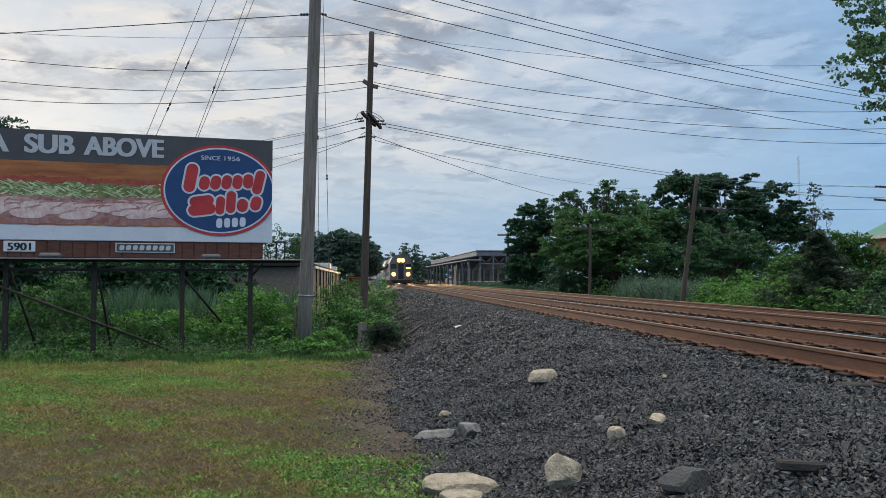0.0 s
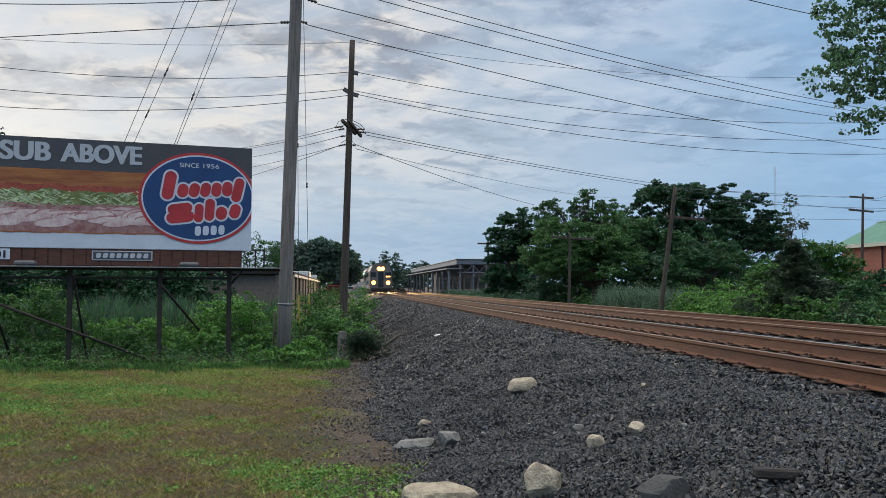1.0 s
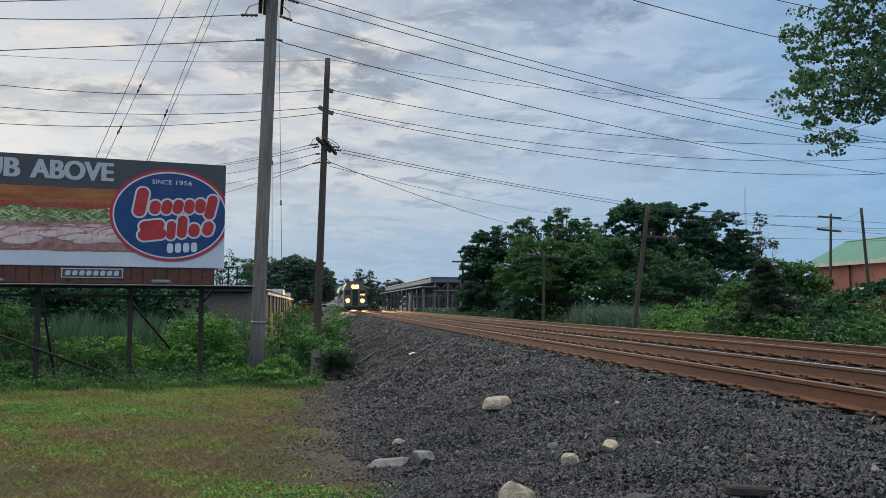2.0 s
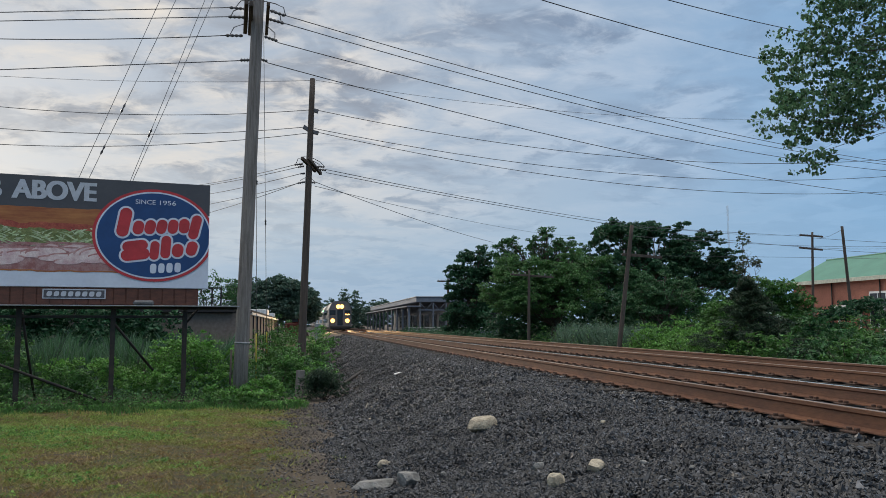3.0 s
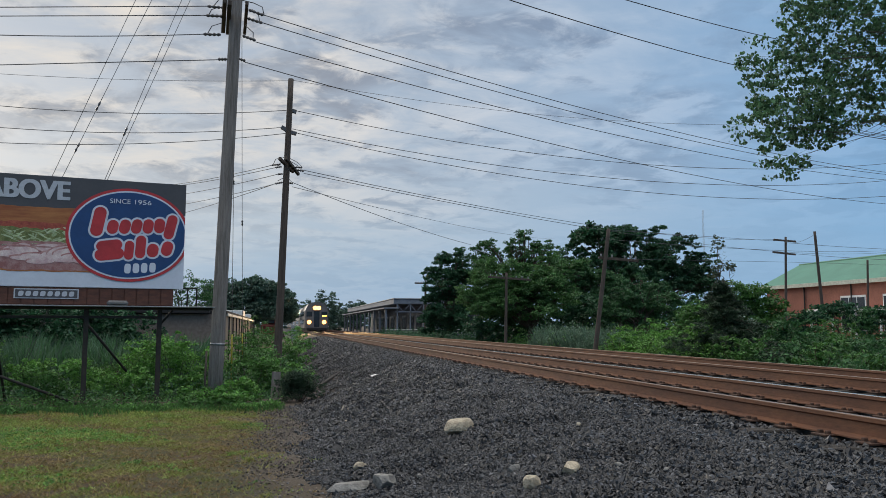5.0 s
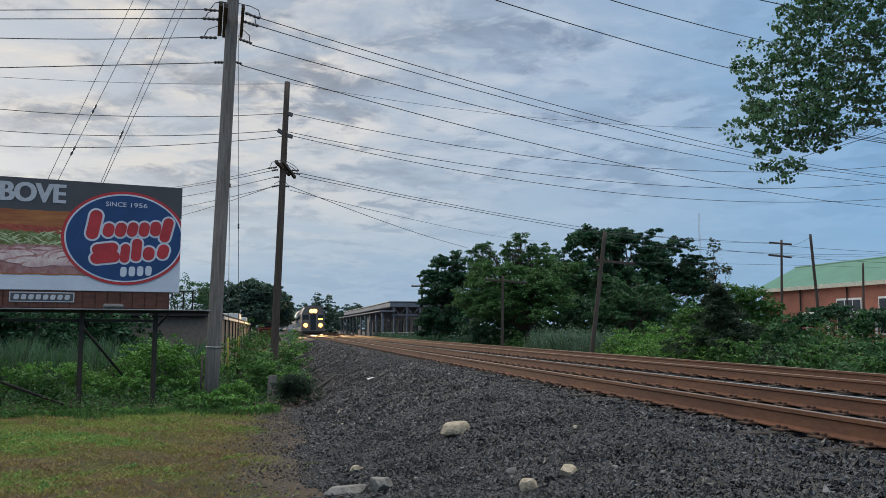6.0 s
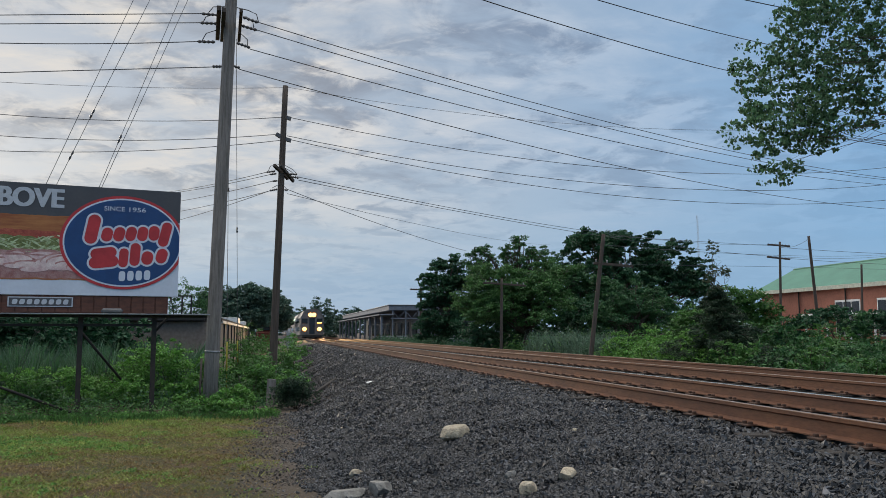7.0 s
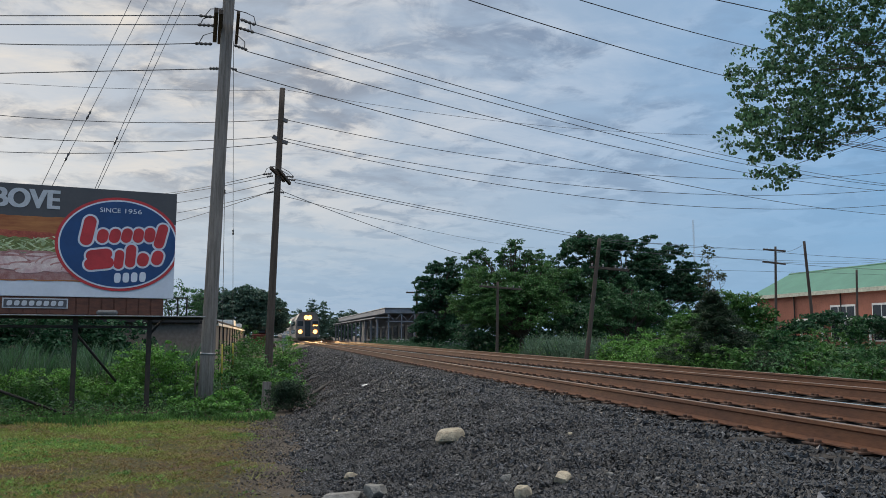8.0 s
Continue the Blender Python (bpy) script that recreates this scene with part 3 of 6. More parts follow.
def train_car(y0, length, lead):
    label = "silver two-level cab car with lit amber headlights" if lead else "silver two-level passenger car coupled in a train"
    t = thing("train_car", (5.503, y0, RAIL_TOP), label=label, category="train car", group="cars of the train")
    part("body", car_section(bmesh.new(), 0.0, length), M["silver"], t)
    part("underframe", boxed((-1.25, 0.5, 0.12), (1.25, length - 0.5, 0.44), 0.03), M["car_black"], t)
    for yy in (3.2, length - 3.2):
        bm = boxed((-1.15, yy - 1.3, 0.25), (1.15, yy + 1.3, 0.6), 0.05)
        bg = part("truck", bm, M["car_black"], t)
        for dy in (-0.9, 0.9):
            for sx in (-0.72, 0.72):
                w = bmesh.new()
                tube(w, [(sx - 0.06, yy + dy, 0.42), (sx + 0.06, yy + dy, 0.42)], 0.42, 16)
                part("wheel", w, M["car_black"], bg)
    for side in (-1, 1):
        for z0, z1 in ((0.95, 1.55), (2.1, 2.7)):
            for k in range(8):
                ya = 4.2 + k * (length - 8.4) / 8
                part("side_window", boxed((side * 1.52 - 0.012, ya, z0), (side * 1.52 + 0.012, ya + (length - 8.4) / 8 - 0.25, z1), 0.004), M["glass_dark"], t)
        for ya in (1.6, length - 2.8):
            part("side_door", boxed((side * 1.52 - 0.018, ya, 0.45), (side * 1.52 + 0.018, ya + 1.2, 2.5), 0.004), M["car_black"], t)
    if lead:
        for sx in (-1, 1):
            part("windscreen", boxed((sx * 0.98 - 0.38, -0.02, 1.95), (sx * 0.98 + 0.38, 0.02, 2.62), 0.01), M["glass_dark"], t)
            part("headlight", disc(bmesh.new(), sx * 0.98, 1.22, 0.27, -0.06), M["headlight"], t, "bright warm headlight")
            part("headlight", disc(bmesh.new(), sx * 0.24, 3.10, 0.27, -0.06), M["headlight"], t, "bright warm headlight")
        part("end_door", boxed((-0.36, -0.03, 0.6), (0.36, 0.02, 2.7), 0.01), M["glass_dark"], t)
        part("destination_sign", boxed((0.68, -0.035, 1.98), (1.28, -0.02, 2.12)), M["amber"], t, "lit amber sign")
        part("pilot", boxed((-1.3, -0.25, 0.1), (1.3, 0.2, 0.5), 0.06), M["car_black"], t)
    else:
        part("marker_light", disc(bmesh.new(), -1.5, 2.85, 0.07, -0.05), M["marker"], t, "small green marker light")
    return t


TRAIN_FRONT = 108.0
beam = new("headlight_beam", bpy.data.lights.new("headlight_beam", "SPOT"))
beam.data.energy, beam.data.spot_size, beam.data.spot_blend, beam.data.color, beam.data.shadow_soft_size = 14000, radians(50), 0.8, (1.0, 0.62, 0.25), 0.3
beam.matrix_world = look((5.503, TRAIN_FRONT - 0.5, RAIL_TOP + 1.4), (5.3, TRAIN_FRONT - 40, RAIL_TOP - 0.5))
train_car(TRAIN_FRONT, 25.5, True)
for k in range(1, 6):
    train_car(TRAIN_FRONT + k * 26.1, 25.5, False)

# ---------------------------------------------------------------- billboard


def text_mesh(words, height, mat, width=None, shear=0.0, bold=0.0):
    """Flat letters in the built-in font, as a mesh in the x-z plane that faces -y; x from 0."""
    cu = bpy.data.curves.new("letters", "FONT")
    cu.body, cu.size, cu.extrude, cu.shear = words, height * 1.37, 0.004, shear
    cu.offset = bold * height
    ob = bpy.data.objects.new("letters", cu)
    scene.collection.objects.link(ob)
    dg = bpy.context.evaluated_depsgraph_get()
    me = bpy.data.meshes.new_from_object(ob.evaluated_get(dg))
    bpy.data.objects.remove(ob)
    xs = [v.co.x for v in me.vertices]
    k = width / (max(xs) - min(xs)) if width else 1.0
    me.transform(Matrix.Rotation(radians(90), 4, "X") @ Matrix.Diagonal((k, 1, 1, 1)) @ Matrix.Translation((-min(xs), 0, 0)))
    me.materials.clear()
    me.materials.append(mat)
    return me


def flat(bm, pts, y):
    """A flat printed shape 3 mm thick in the x-z plane, its front at y."""
    a = [bm.verts.new((x, y, z)) for x, z in pts]
    b = [bm.verts.new((x, y + 0.003, z)) for x, z in pts]
    bm.faces.new(a)
    for i in range(len(a)):
        j = (i + 1) % len(a)
        bm.faces.new((a[i], b[i], b[j], a[j]))
    return bm


def oval(cx, cz, rx, rz, xmax=0.0, n=72):
    return [(min(cx + rx * math.cos(2 * math.pi * k / n), xmax), cz + rz * math.sin(2 * math.pi * k / n)) for k in range(n)]


def pill(cx, cz, w, h, lean=0.0, n=20, p=3.2):
    """A bar with round corners, leaning by lean."""
    out = []
    for k in range(n):
        a = 2 * math.pi * k / n
        c, s = math.cos(a), math.sin(a)
        x = abs(c) ** (2 / p) * math.copysign(w / 2, c)
        z = abs(s) ** (2 / p) * math.copysign(h / 2, s)
        out.append((cx + x + lean * z, cz + z))
    return out


def billboard():
    """Local x runs along the face to its open end at 0, y away from the lawn, z up from the soil."""
    FOOT = -0.46
    t = thing("billboard", (-2.43, 22.5, FOOT), 11.08, "printed sandwich advertising billboard on dark steel posts", "billboard")
    lo, hi, W = 2.57 - FOOT, 5.41 - FOOT, 7.5
    H = hi - lo
    face = part("face_panel", boxed((-W, 0.0, lo), (0, 0.10, hi), 0.01), M["ink_white"], t, "printed vinyl face")

    def z_of(f):
        return hi - f * H
    r = random.Random(4)

    def band(name, f0, f1, x0, x1, mat, y, label="", rough0=0.0, rough1=0.0, n=90):
        xs = [x0 + (x1 - x0) * k / n for k in range(n + 1)]
        top = [(x, z_of(f0 + rough0 * (noise.noise((x * 2.3, f0 * 9, 1.7)) + 0.6 * noise.noise((x * 9, f0 * 9, 4.1))))) for x in xs]
        bot = [(x, z_of(f1 + rough1 * (noise.noise((x * 2.1, f1 * 9, 7.7)) + 0.6 * noise.noise((x * 8, f1 * 9, 2.1))))) for x in reversed(xs)]
        bm = bmesh.new()
        a = [bm.verts.new((x, y, z)) for x, z in top]
        b = [bm.verts.new((x, y, z)) for x, z in reversed(bot)]
        for i in range(n):
            bm.faces.new((a[i], b[i], b[i + 1], a[i + 1]))
        return part(name, bm, mat, face, label)

    band("headline_band", 0.0, 0.30, -W, 0.0, M["ink_charcoal"], -0.003, "charcoal printed band")
    band("bread_top", 0.285, 0.46, -W, -1.9, M["ink_bread"], -0.006, "printed golden bread", 0.006, 0.01)
    band("tomato_layer", 0.425, 0.52, -W, -1.9, M["ink_tomato"], -0.009, "printed red tomato", 0.022, 0.02)
    band("ham_base", 0.58, 0.85, -W, -1.9, M["ink_ham_dark"], -0.008, "printed pink ham", 0.02, 0.01)
    band("bread_bottom", 0.815, 0.862, -W, -1.9, M["ink_bread"], -0.0075, "printed bread underside", 0.01, 0.008)
    band("lettuce_base", 0.475, 0.60, -W, -1.9, M["ink_green_dark"], -0.011, "printed lettuce", 0.03, 0.03)
    # shreds of lettuce
    bm = bmesh.new()
    for k in range(300):
        x, f = r.uniform(-W + 0.1, -2.2), 0.475 + 0.15 * r.random()
        flat(bm, pill(x, z_of(f), r.uniform(0.03, 0.12), r.uniform(0.03, 0.15), r.uniform(-3.5, 3.5), 8, 2), -0.0135 - 0.00001 * k)
    tagged(part("lettuce_shred", bm, M["ink_lettuce"], face), kind="stuff")
    # folded slices of ham, darker rims between them
    for k in range(34):
        x = -W + 0.25 + k * (W - 2.6) / 33 + r.uniform(-0.1, 0.1)
        f = 0.71 + r.uniform(-0.07, 0.07)
        w, h = r.uniform(0.45, 1.0), r.uniform(0.10, 0.30)
        lean = r.uniform(-1.6, 1.6)
        part("ham_rim", flat(bmesh.new(), pill(x, z_of(f) + 0.03, w + 0.05, h + 0.02, lean, 14, 2.2), -0.0142 - 0.0001 * k), M["ink_ham_dark"], face)
        part("ham_slice", flat(bmesh.new(), pill(x, z_of(f), w, h, lean, 14, 2.2), -0.01425 - 0.0001 * k), M["ink_ham"], face)
    for k in range(26):
        x = -W + 0.2 + k * (W - 2.4) / 25
        part("ham_edge", flat(bmesh.new(), pill(x, z_of(0.615 + r.uniform(-0.02, 0.03)), r.uniform(0.35, 0.7), r.uniform(0.03, 0.06), r.uniform(-1.5, 1.5), 10, 2.2), -0.0185 - 0.00002 * k), M["ink_ham_dark"], face)
    for words, x0, x1 in (("A", -7.12, -6.57), ("SUB", -6.23, -5.04), ("ABOVE", -4.83, -2.85)):
        me = text_mesh(words, 0.49, M["ink_letter"], x1 - x0 - 0.04, bold=0.026)
        for k, dx in enumerate((0.0, 0.02, 0.04)):
            o = new("headline_lettering", me)
            o.parent, o.location = face, (x0 + dx, -0.012 - 0.0006 * k, z_of(0.208))
            o["label"] = "pale grey printed capital letters"
    # oval badge
    cx, cz = -1.40, z_of(0.505)
    for k, (rx, rz, mat, nm) in enumerate(((1.53, 1.235, "ink_red", "badge_rim"), (1.455, 1.165, "ink_white", "badge_ring"), (1.415, 1.125, "ink_blue", "badge_field"))):
        part(nm, flat(bmesh.new(), oval(cx, cz, rx, rz, -0.005 - 0.001 * k), -0.022 - 0.004 * k), M[mat], face)
    for words, x0, wd in (("SINCE", -1.90, 0.50), ("1956", -1.29, 0.41)):
        o = new("badge_lettering", text_mesh(words, 0.125, M["ink_white"], wd))
        o.parent, o.location = face, (x0, -0.036, z_of(0.215))
    # plain rounded shapes in place of the trade name
    def capsule(p, q, w, n=10):
        a = math.atan2(q[1] - p[1], q[0] - p[0])
        ends = [(q, a - math.pi / 2), (p, a + math.pi / 2)]
        return [(c[0] + w / 2 * math.cos(b + math.pi * k / n), c[1] + w / 2 * math.sin(b + math.pi * k / n)) for c, b in ends for k in range(n + 1)]

    shapes = [(-2.12, 0.31, -2.20, 0.475, 0.30), (-1.80, 0.42, -1.82, 0.455, 0.27), (-1.50, 0.41, -1.53, 0.45, 0.27), (-1.21, 0.40, -1.24, 0.445, 0.26),
              (-0.93, 0.395, -0.95, 0.44, 0.26), (-0.65, 0.385, -0.66, 0.43, 0.27), (-0.33, 0.345, -0.42, 0.485, 0.26),
              (-2.05, 0.62, -1.70, 0.60, 0.28), (-2.07, 0.70, -1.66, 0.68, 0.30), (-1.38, 0.60, -1.40, 0.695, 0.23), (-1.10, 0.55, -1.12, 0.675, 0.25), (-0.80, 0.63, -0.81, 0.655, 0.29), (-0.43, 0.60, -0.46, 0.64, 0.28)]
    for k, (xa, fa, xb, fb, w) in enumerate(shapes):
        part("badge_outline", flat(bmesh.new(), capsule((xa, z_of(fa)), (xb, z_of(fb)), w + 0.10), -0.032 - 0.0002 * k), M["ink_white"], face)
        part("badge_shape", flat(bmesh.new(), capsule((xa, z_of(fa)), (xb, z_of(fb)), w), -0.040 - 0.0002 * k), M["ink_red"], face)
    for k in range(4):
        part("badge_bar", flat(bmesh.new(), pill(-1.41 + k * 0.205, z_of(0.818) + k * 0.014, 0.16, 0.26, 0.02), -0.036), M["ink_white"], face)
    # apron of brown slats, plates and lamp hoods
    az = 2.11 - FOOT
    ap = part("apron", boxed((-W, 0.05, az), (-0.24, 0.11, lo - 0.002), 0.002), M["apron"], t, "brown slatted apron")
    for k in range(24):
        x = -W + 0.05 + k * 0.30
        part("slat", boxed((x, 0.028, az + 0.02), (x + 0.275, 0.049, lo - 0.012), 0.006), M["apron"], ap)
    pl = part("number_plate", boxed((-6.66, 0.004, lo - 0.30), (-5.93, 0.018, lo - 0.03), 0.004), M["ink_white"], t, "white plate with black numerals")
    me = text_mesh("5901", 0.20, M["ink_black"], 0.52)
    for k, dx in enumerate((0.0, 0.011, 0.022)):
        o = new("plate_numeral", me)
        o.parent, o.location = pl, (-6.57 + dx, -0.002 - 0.0006 * k, lo - 0.265)
    ow = part("owner_plate", boxed((-4.03, 0.004, lo - 0.30), (-2.55, 0.018, lo - 0.05), 0.004), M["ink_letter"], t, "pale rimmed owner plate")
    part("plate_field", boxed((-4.00, -0.002, lo - 0.275), (-2.58, 0.003, lo - 0.075)), M["ink_charcoal"], ow)
    for k in range(8):
        part("plate_bar", flat(bmesh.new(), pill(-3.87 + k * 0.165, lo - 0.175, 0.12, 0.13, 0.15), -0.006), M["ink_letter"], ow)
    for x in (-5.55, -1.62):
        bm = boxed((x - 0.26, -0.30, az - 0.01), (x + 0.26, 0.0, az + 0.13), 0.05)
        part("lamp_hood", bm, M["strand"], t, "lamp hood below the face")
    # beams, posts and braces
    part("beam", boxed((-W, 0.06, az - 0.10), (0.80, 0.20, az - 0.035), 0.008), M["steel_dark"], t)
    part("walkway", boxed((-W, -0.30, az - 0.03), (0.82, 0.20, az - 0.004), 0.004), M["galv"], t, "grey metal walkway below the face")
    part("lower_rail", boxed((-W, 0.16, 1.78 - FOOT), (-0.5, 0.22, 1.85 - FOOT), 0.006), M["steel_dark"], t)
    for x in (-0.56, -2.35, -4.55, -6.62):
        prof = [(-0.06, 0.115), (0.06, 0.115), (0.06, 0.127), (0.006, 0.127), (0.006, 0.228), (0.06, 0.228), (0.06, 0.24), (-0.06, 0.24), (-0.06, 0.228), (-0.006, 0.228), (-0.006, 0.127), (-0.06, 0.127)]
        bm = bmesh.new()
        a, b = [[bm.verts.new((x + px, py, pz)) for px, py in prof] for pz in (-0.15, hi - 0.3)]
        for i in range(12):
            bm.faces.new((a[i], a[(i + 1) % 12], b[(i + 1) % 12], b[i]))
        bm.faces.new(a[::-1])
        bm.faces.new(b)
        part("post", bm, M["steel_dark"], t, "rusty dark steel I-section post")
    for a, b in (((-7.3, 0.05, 1.62 - FOOT), (-2.36, 0.06, 0.02)), ((-0.56, 0.24, 1.6 - FOOT), (-0.2, 0.24, 2.05 - FOOT)), ((-2.3, 0.3, 1.6 - FOOT), (-1.3, 1.4, 0.8)),
                 ((-4.5, 0.3, 1.9 - FOOT), (-4.3, 2.2, 0.0)), ((-6.6, 0.3, 1.9 - FOOT), (-6.2, 2.2, 0.0))):
        part("brace", tube(bmesh.new(), [a, b], 0.035, 6), M["steel_dark"], t)
    return t


billboard()

# ---------------------------------------------------------------- poles and wires


def pole(name, base, top, r0, r1, mat, label, category="utility pole", depth=0.9):
    """A leaning tapered wooden pole, set into the soil; the thing's origin is at the soil."""
    t = thing(name, base, label=label, category=category)
    d = Vector(top) - Vector(base)
    n = 14
    pts = [d * (k / n) for k in range(n + 1)]
    pts[0] = -d.normalized() * depth
    part("shaft", tube(bmesh.new(), pts, [r0 + (r1 - r0) * k / n for k in range(n + 1)], 14), mat, t)
    return t


def insulator(bm, a, b, r=0.05, sheds=4):
    a, b = Vector(a), Vector(b)
    pts, rad = [], []
    for k in range(sheds * 2 + 1):
        pts.append(a.lerp(b, k / (sheds * 2)))
        rad.append(r if k % 2 else r * 0.45)
    return tube(bm, pts, rad, 8)


def arm(t, a, b, thick=0.10, mat=None, name="crossarm"):
    """A square timber between two points local to the pole."""
    a, b = Vector(a), Vector(b)
    d = b - a
    m = Matrix.Translation((a + b) / 2) @ d.to_track_quat("X", "Z").to_matrix().to_4x4()
    return part(name, boxed((-d.length / 2, -thick / 2, -thick * 0.6), (d.length / 2, thick / 2, thick * 0.6), 0.01, m), mat or M["pole_dark"], t)


def wire(a, b, sag, reach=1.0, r=0.0135, start=0.0, label="black overhead wire sagging between poles"):
    a, b = Vector(a), Vector(b)
    pts = []
    for k in range(29):
        s = start + (reach - start) * k / 28
        p = a.lerp(b, s)
        p.z -= 4 * sag * s * (1 - s)
        pts.append(p)
    return solid("overhead_wire", tube(bmesh.new(), pts, r, 5), M["wire"], label, "wire", "overhead wires")


# tall line pole beside the billboard
B1 = Vector((-1.60, 23.5, -0.49))
T1 = Vector((-1.07, 23.5, 20.0))
p1 = pole("utility_pole", tuple(B1), tuple(T1), 0.205, 0.145, M["pole"], "tall weathered grey wooden utility pole with guy wires")
part("pole_band", tube(bmesh.new(), [(0.045, 0, 1.55), (0.047, 0, 1.60)], 0.212, 14), M["galv"], p1, "metal band")


def p1_local(x, z, dy=0.0):
    return Vector((x, 23.5 + dy, z)) - B1


arm(p1, p1_local(-1.74, 10.62, 1.2), p1_local(-1.55, 10.62, -1.2), 0.12)
arm(p1, p1_local(-1.60, 10.58, 1.2), p1_local(-1.42, 10.58, -1.2), 0.12)
arm(p1, p1_local(-1.10, 10.60, 1.2), p1_local(-0.95, 10.60, -1.2), 0.09)
for a, b in (((-1.62, 10.88), (-2.12, 10.89)), ((-1.66, 10.62), (-2.15, 10.61)), ((-1.72, 10.06), (-2.21, 10.04)), ((-1.45, 9.34), (-1.78, 9.32)),
             ((-0.95, 10.88), (-0.51, 10.75)), ((-0.98, 10.62), (-0.54, 10.51)), ((-1.10, 10.08), (-0.72, 9.96)), ((-1.3, 9.4), (-1.0, 9.33))):
    part("insulator", insulator(bmesh.new(), p1_local(*a), p1_local(*b), 0.055), M["ceramic"], p1, "dark glazed insulator")
for pts in (((-1.95, 10.9), (-1.8, 11.12), (-1.45, 11.16), (-1.15, 11.16), (-0.8, 11.1), (-0.56, 11.0), (-0.5, 10.76)),
            ((-2.08, 10.62), (-2.0, 10.8), (-1.75, 10.9)), ((-2.1, 10.05), (-1.98, 10.3), (-1.7, 10.42)),
            ((-0.62, 10.52), (-0.66, 10.75), (-0.85, 10.9)), ((-0.8, 9.98), (-0.8, 10.2), (-1.05, 10.42))):
    part("jumper", tube(bmesh.new(), [p1_local(x, z) for x, z in pts], 0.014, 5), M["wire"], p1)
for x in (-1.46, -1.02):
    part("pin_insulator", insulator(bmesh.new(), p1_local(x, 10.98), p1_local(x, 11.12), 0.05, 2), M["ceramic"], p1)

# second pole, further along
B2 = Vector((0.13, 33.0, -0.59))
T2 = Vector((0.45, 33.0, 11.81))
p2 = pole("utility_pole", tuple(B2), tuple(T2), 0.17, 0.115, M["pole_dark"], "dark brown wooden utility pole with short crossarms")


def p2_local(x, z, dy=0.0):
    return Vector((x, 33.0 + dy, z)) - B2


arm(p2, p2_local(0.05, 8.34, -0.5), p2_local(0.62, 8.0, 0.5), 0.11)
arm(p2, p2_local(0.30, 8.34, -0.6), p2_local(0.85, 7.92, 0.6), 0.11)
arm(p2, p2_local(0.42, 10.5), p2_local(0.70, 10.42), 0.13, M["ceramic"], "post_insulator")
arm(p2, p2_local(0.40, 9.58), p2_local(0.72, 9.5), 0.13, M["ceramic"], "post_insulator")
arm(p2, p2_local(0.34, 9.62), p2_local(0.10, 9.76), 0.13, M["ceramic"], "post_insulator")
for a, b in (((0.1, 8.2), (-0.25, 8.14)), ((0.15, 8.1), (-0.1, 8.05)), ((0.2, 7.8), (0.0, 7.78)), ((0.6, 8.1), (0.99, 8.1)), ((0.7, 8.0), (1.05, 7.95)), ((0.35, 7.45), (0.62, 7.42)), ((0.2, 7.45), (-0.1, 7.38))):
    part("insulator", insulator(bmesh.new(), p2_local(*a), p2_local(*b), 0.05), M["ceramic"], p2)
for pts in (((-0.2, 8.15), (-0.1, 8.4), (0.15, 8.5), (0.5, 8.45), (0.8, 8.3), (0.98, 8.12)), ((-0.05, 8.05), (0.1, 8.25), (0.4, 8.4), (0.75, 8.2), (0.95, 8.0)),
            ((0.0, 7.5), (0.2, 7.62), (0.45, 7.6), (0.6, 7.45))):
    part("jumper", tube(bmesh.new(), [p2_local(x, z) for x, z in pts], 0.013, 5), M["wire"], p2)

# wires from the tall pole across the line
wire((-0.51, 23.5, 10.76), (36.69, 41.0, 10.83), 0.61, 1.4)
wire((-0.54, 23.5, 10.52), (36.67, 41.0, 10.72), 0.68, 1.4)
wire((-0.72, 23.5, 9.92), (36.63, 41.0, 10.40), 0.67, 1.4)
wire((-1.02, 23.5, 9.29), (36.55, 41.0, 8.93), 0.68, 1.4)
# from the second pole across the line
wire((0.66, 33, 10.48), (34.04, 38, 10.80), 1.18, 1.3)
wire((0.55, 33, 9.70), (33.97, 38, 9.82), 1.11, 1.3)
wire((0.72, 33, 9.54), (33.91, 38, 8.93), 1.14, 1.3)
wire((0.99, 33, 8.00), (51.50, 75, 10.81), 0.89)
wire((1.05, 33, 7.86), (61.0, 75, 9.46), 0.93, 1.25)
wire((0.60, 33, 7.46), (13.56, 55, 7.38), 0.17, 1.0)
wire((0.60, 33, 7.28), (22.04, 75, 10.61), 0.15, 1.8, 0.011)
wire((0.47, 33, 11.77), (34.17, 38, 13.37), 1.02, 1.3, 0.008)
# to the poles beyond the billboard
wire((-2.12, 23.5, 10.89), (-7.56, 24, 10.59), 0.0, 2.2)
wire((-2.15, 23.5, 10.61), (-7.55, 24, 10.33), 0.0, 2.2)
wire((-2.21, 23.5, 10.04), (-7.51, 24, 9.77), 0.04, 2.2)
wire((-1.74, 23.5, 9.31), (-10.78, 25, 8.93), 0.0, 1.5)
wire((0.36, 33, 10.48), (-14.21, 33, 10.26), 0.40, 1.3)
wire((0.12, 33, 9.74), (-14.19, 33, 9.38), 0.40, 1.3)
wire((0.30, 33, 9.50), (-14.18, 33, 8.66), 0.40, 1.3)
wire((0.43, 33, 11.74), (-14.23, 33, 11.32), 0.20, 1.3, 0.008)
wire((-0.25, 33, 8.14), (-5.27, 48, 9.85), 0.05, 1.5)
wire((-0.10, 33, 8.05), (-5.27, 48, 9.75), 0.05, 1.5)
wire((0.00, 33, 7.78), (-5.27, 48, 9.21), 0.05, 1.5)
wire((0.15, 33, 7.45), (-5.26, 48, 8.61), 0.05, 1.5)
wire((-0.10, 33, 7.38), (-5.26, 48, 8.10), 0.05, 1.5)
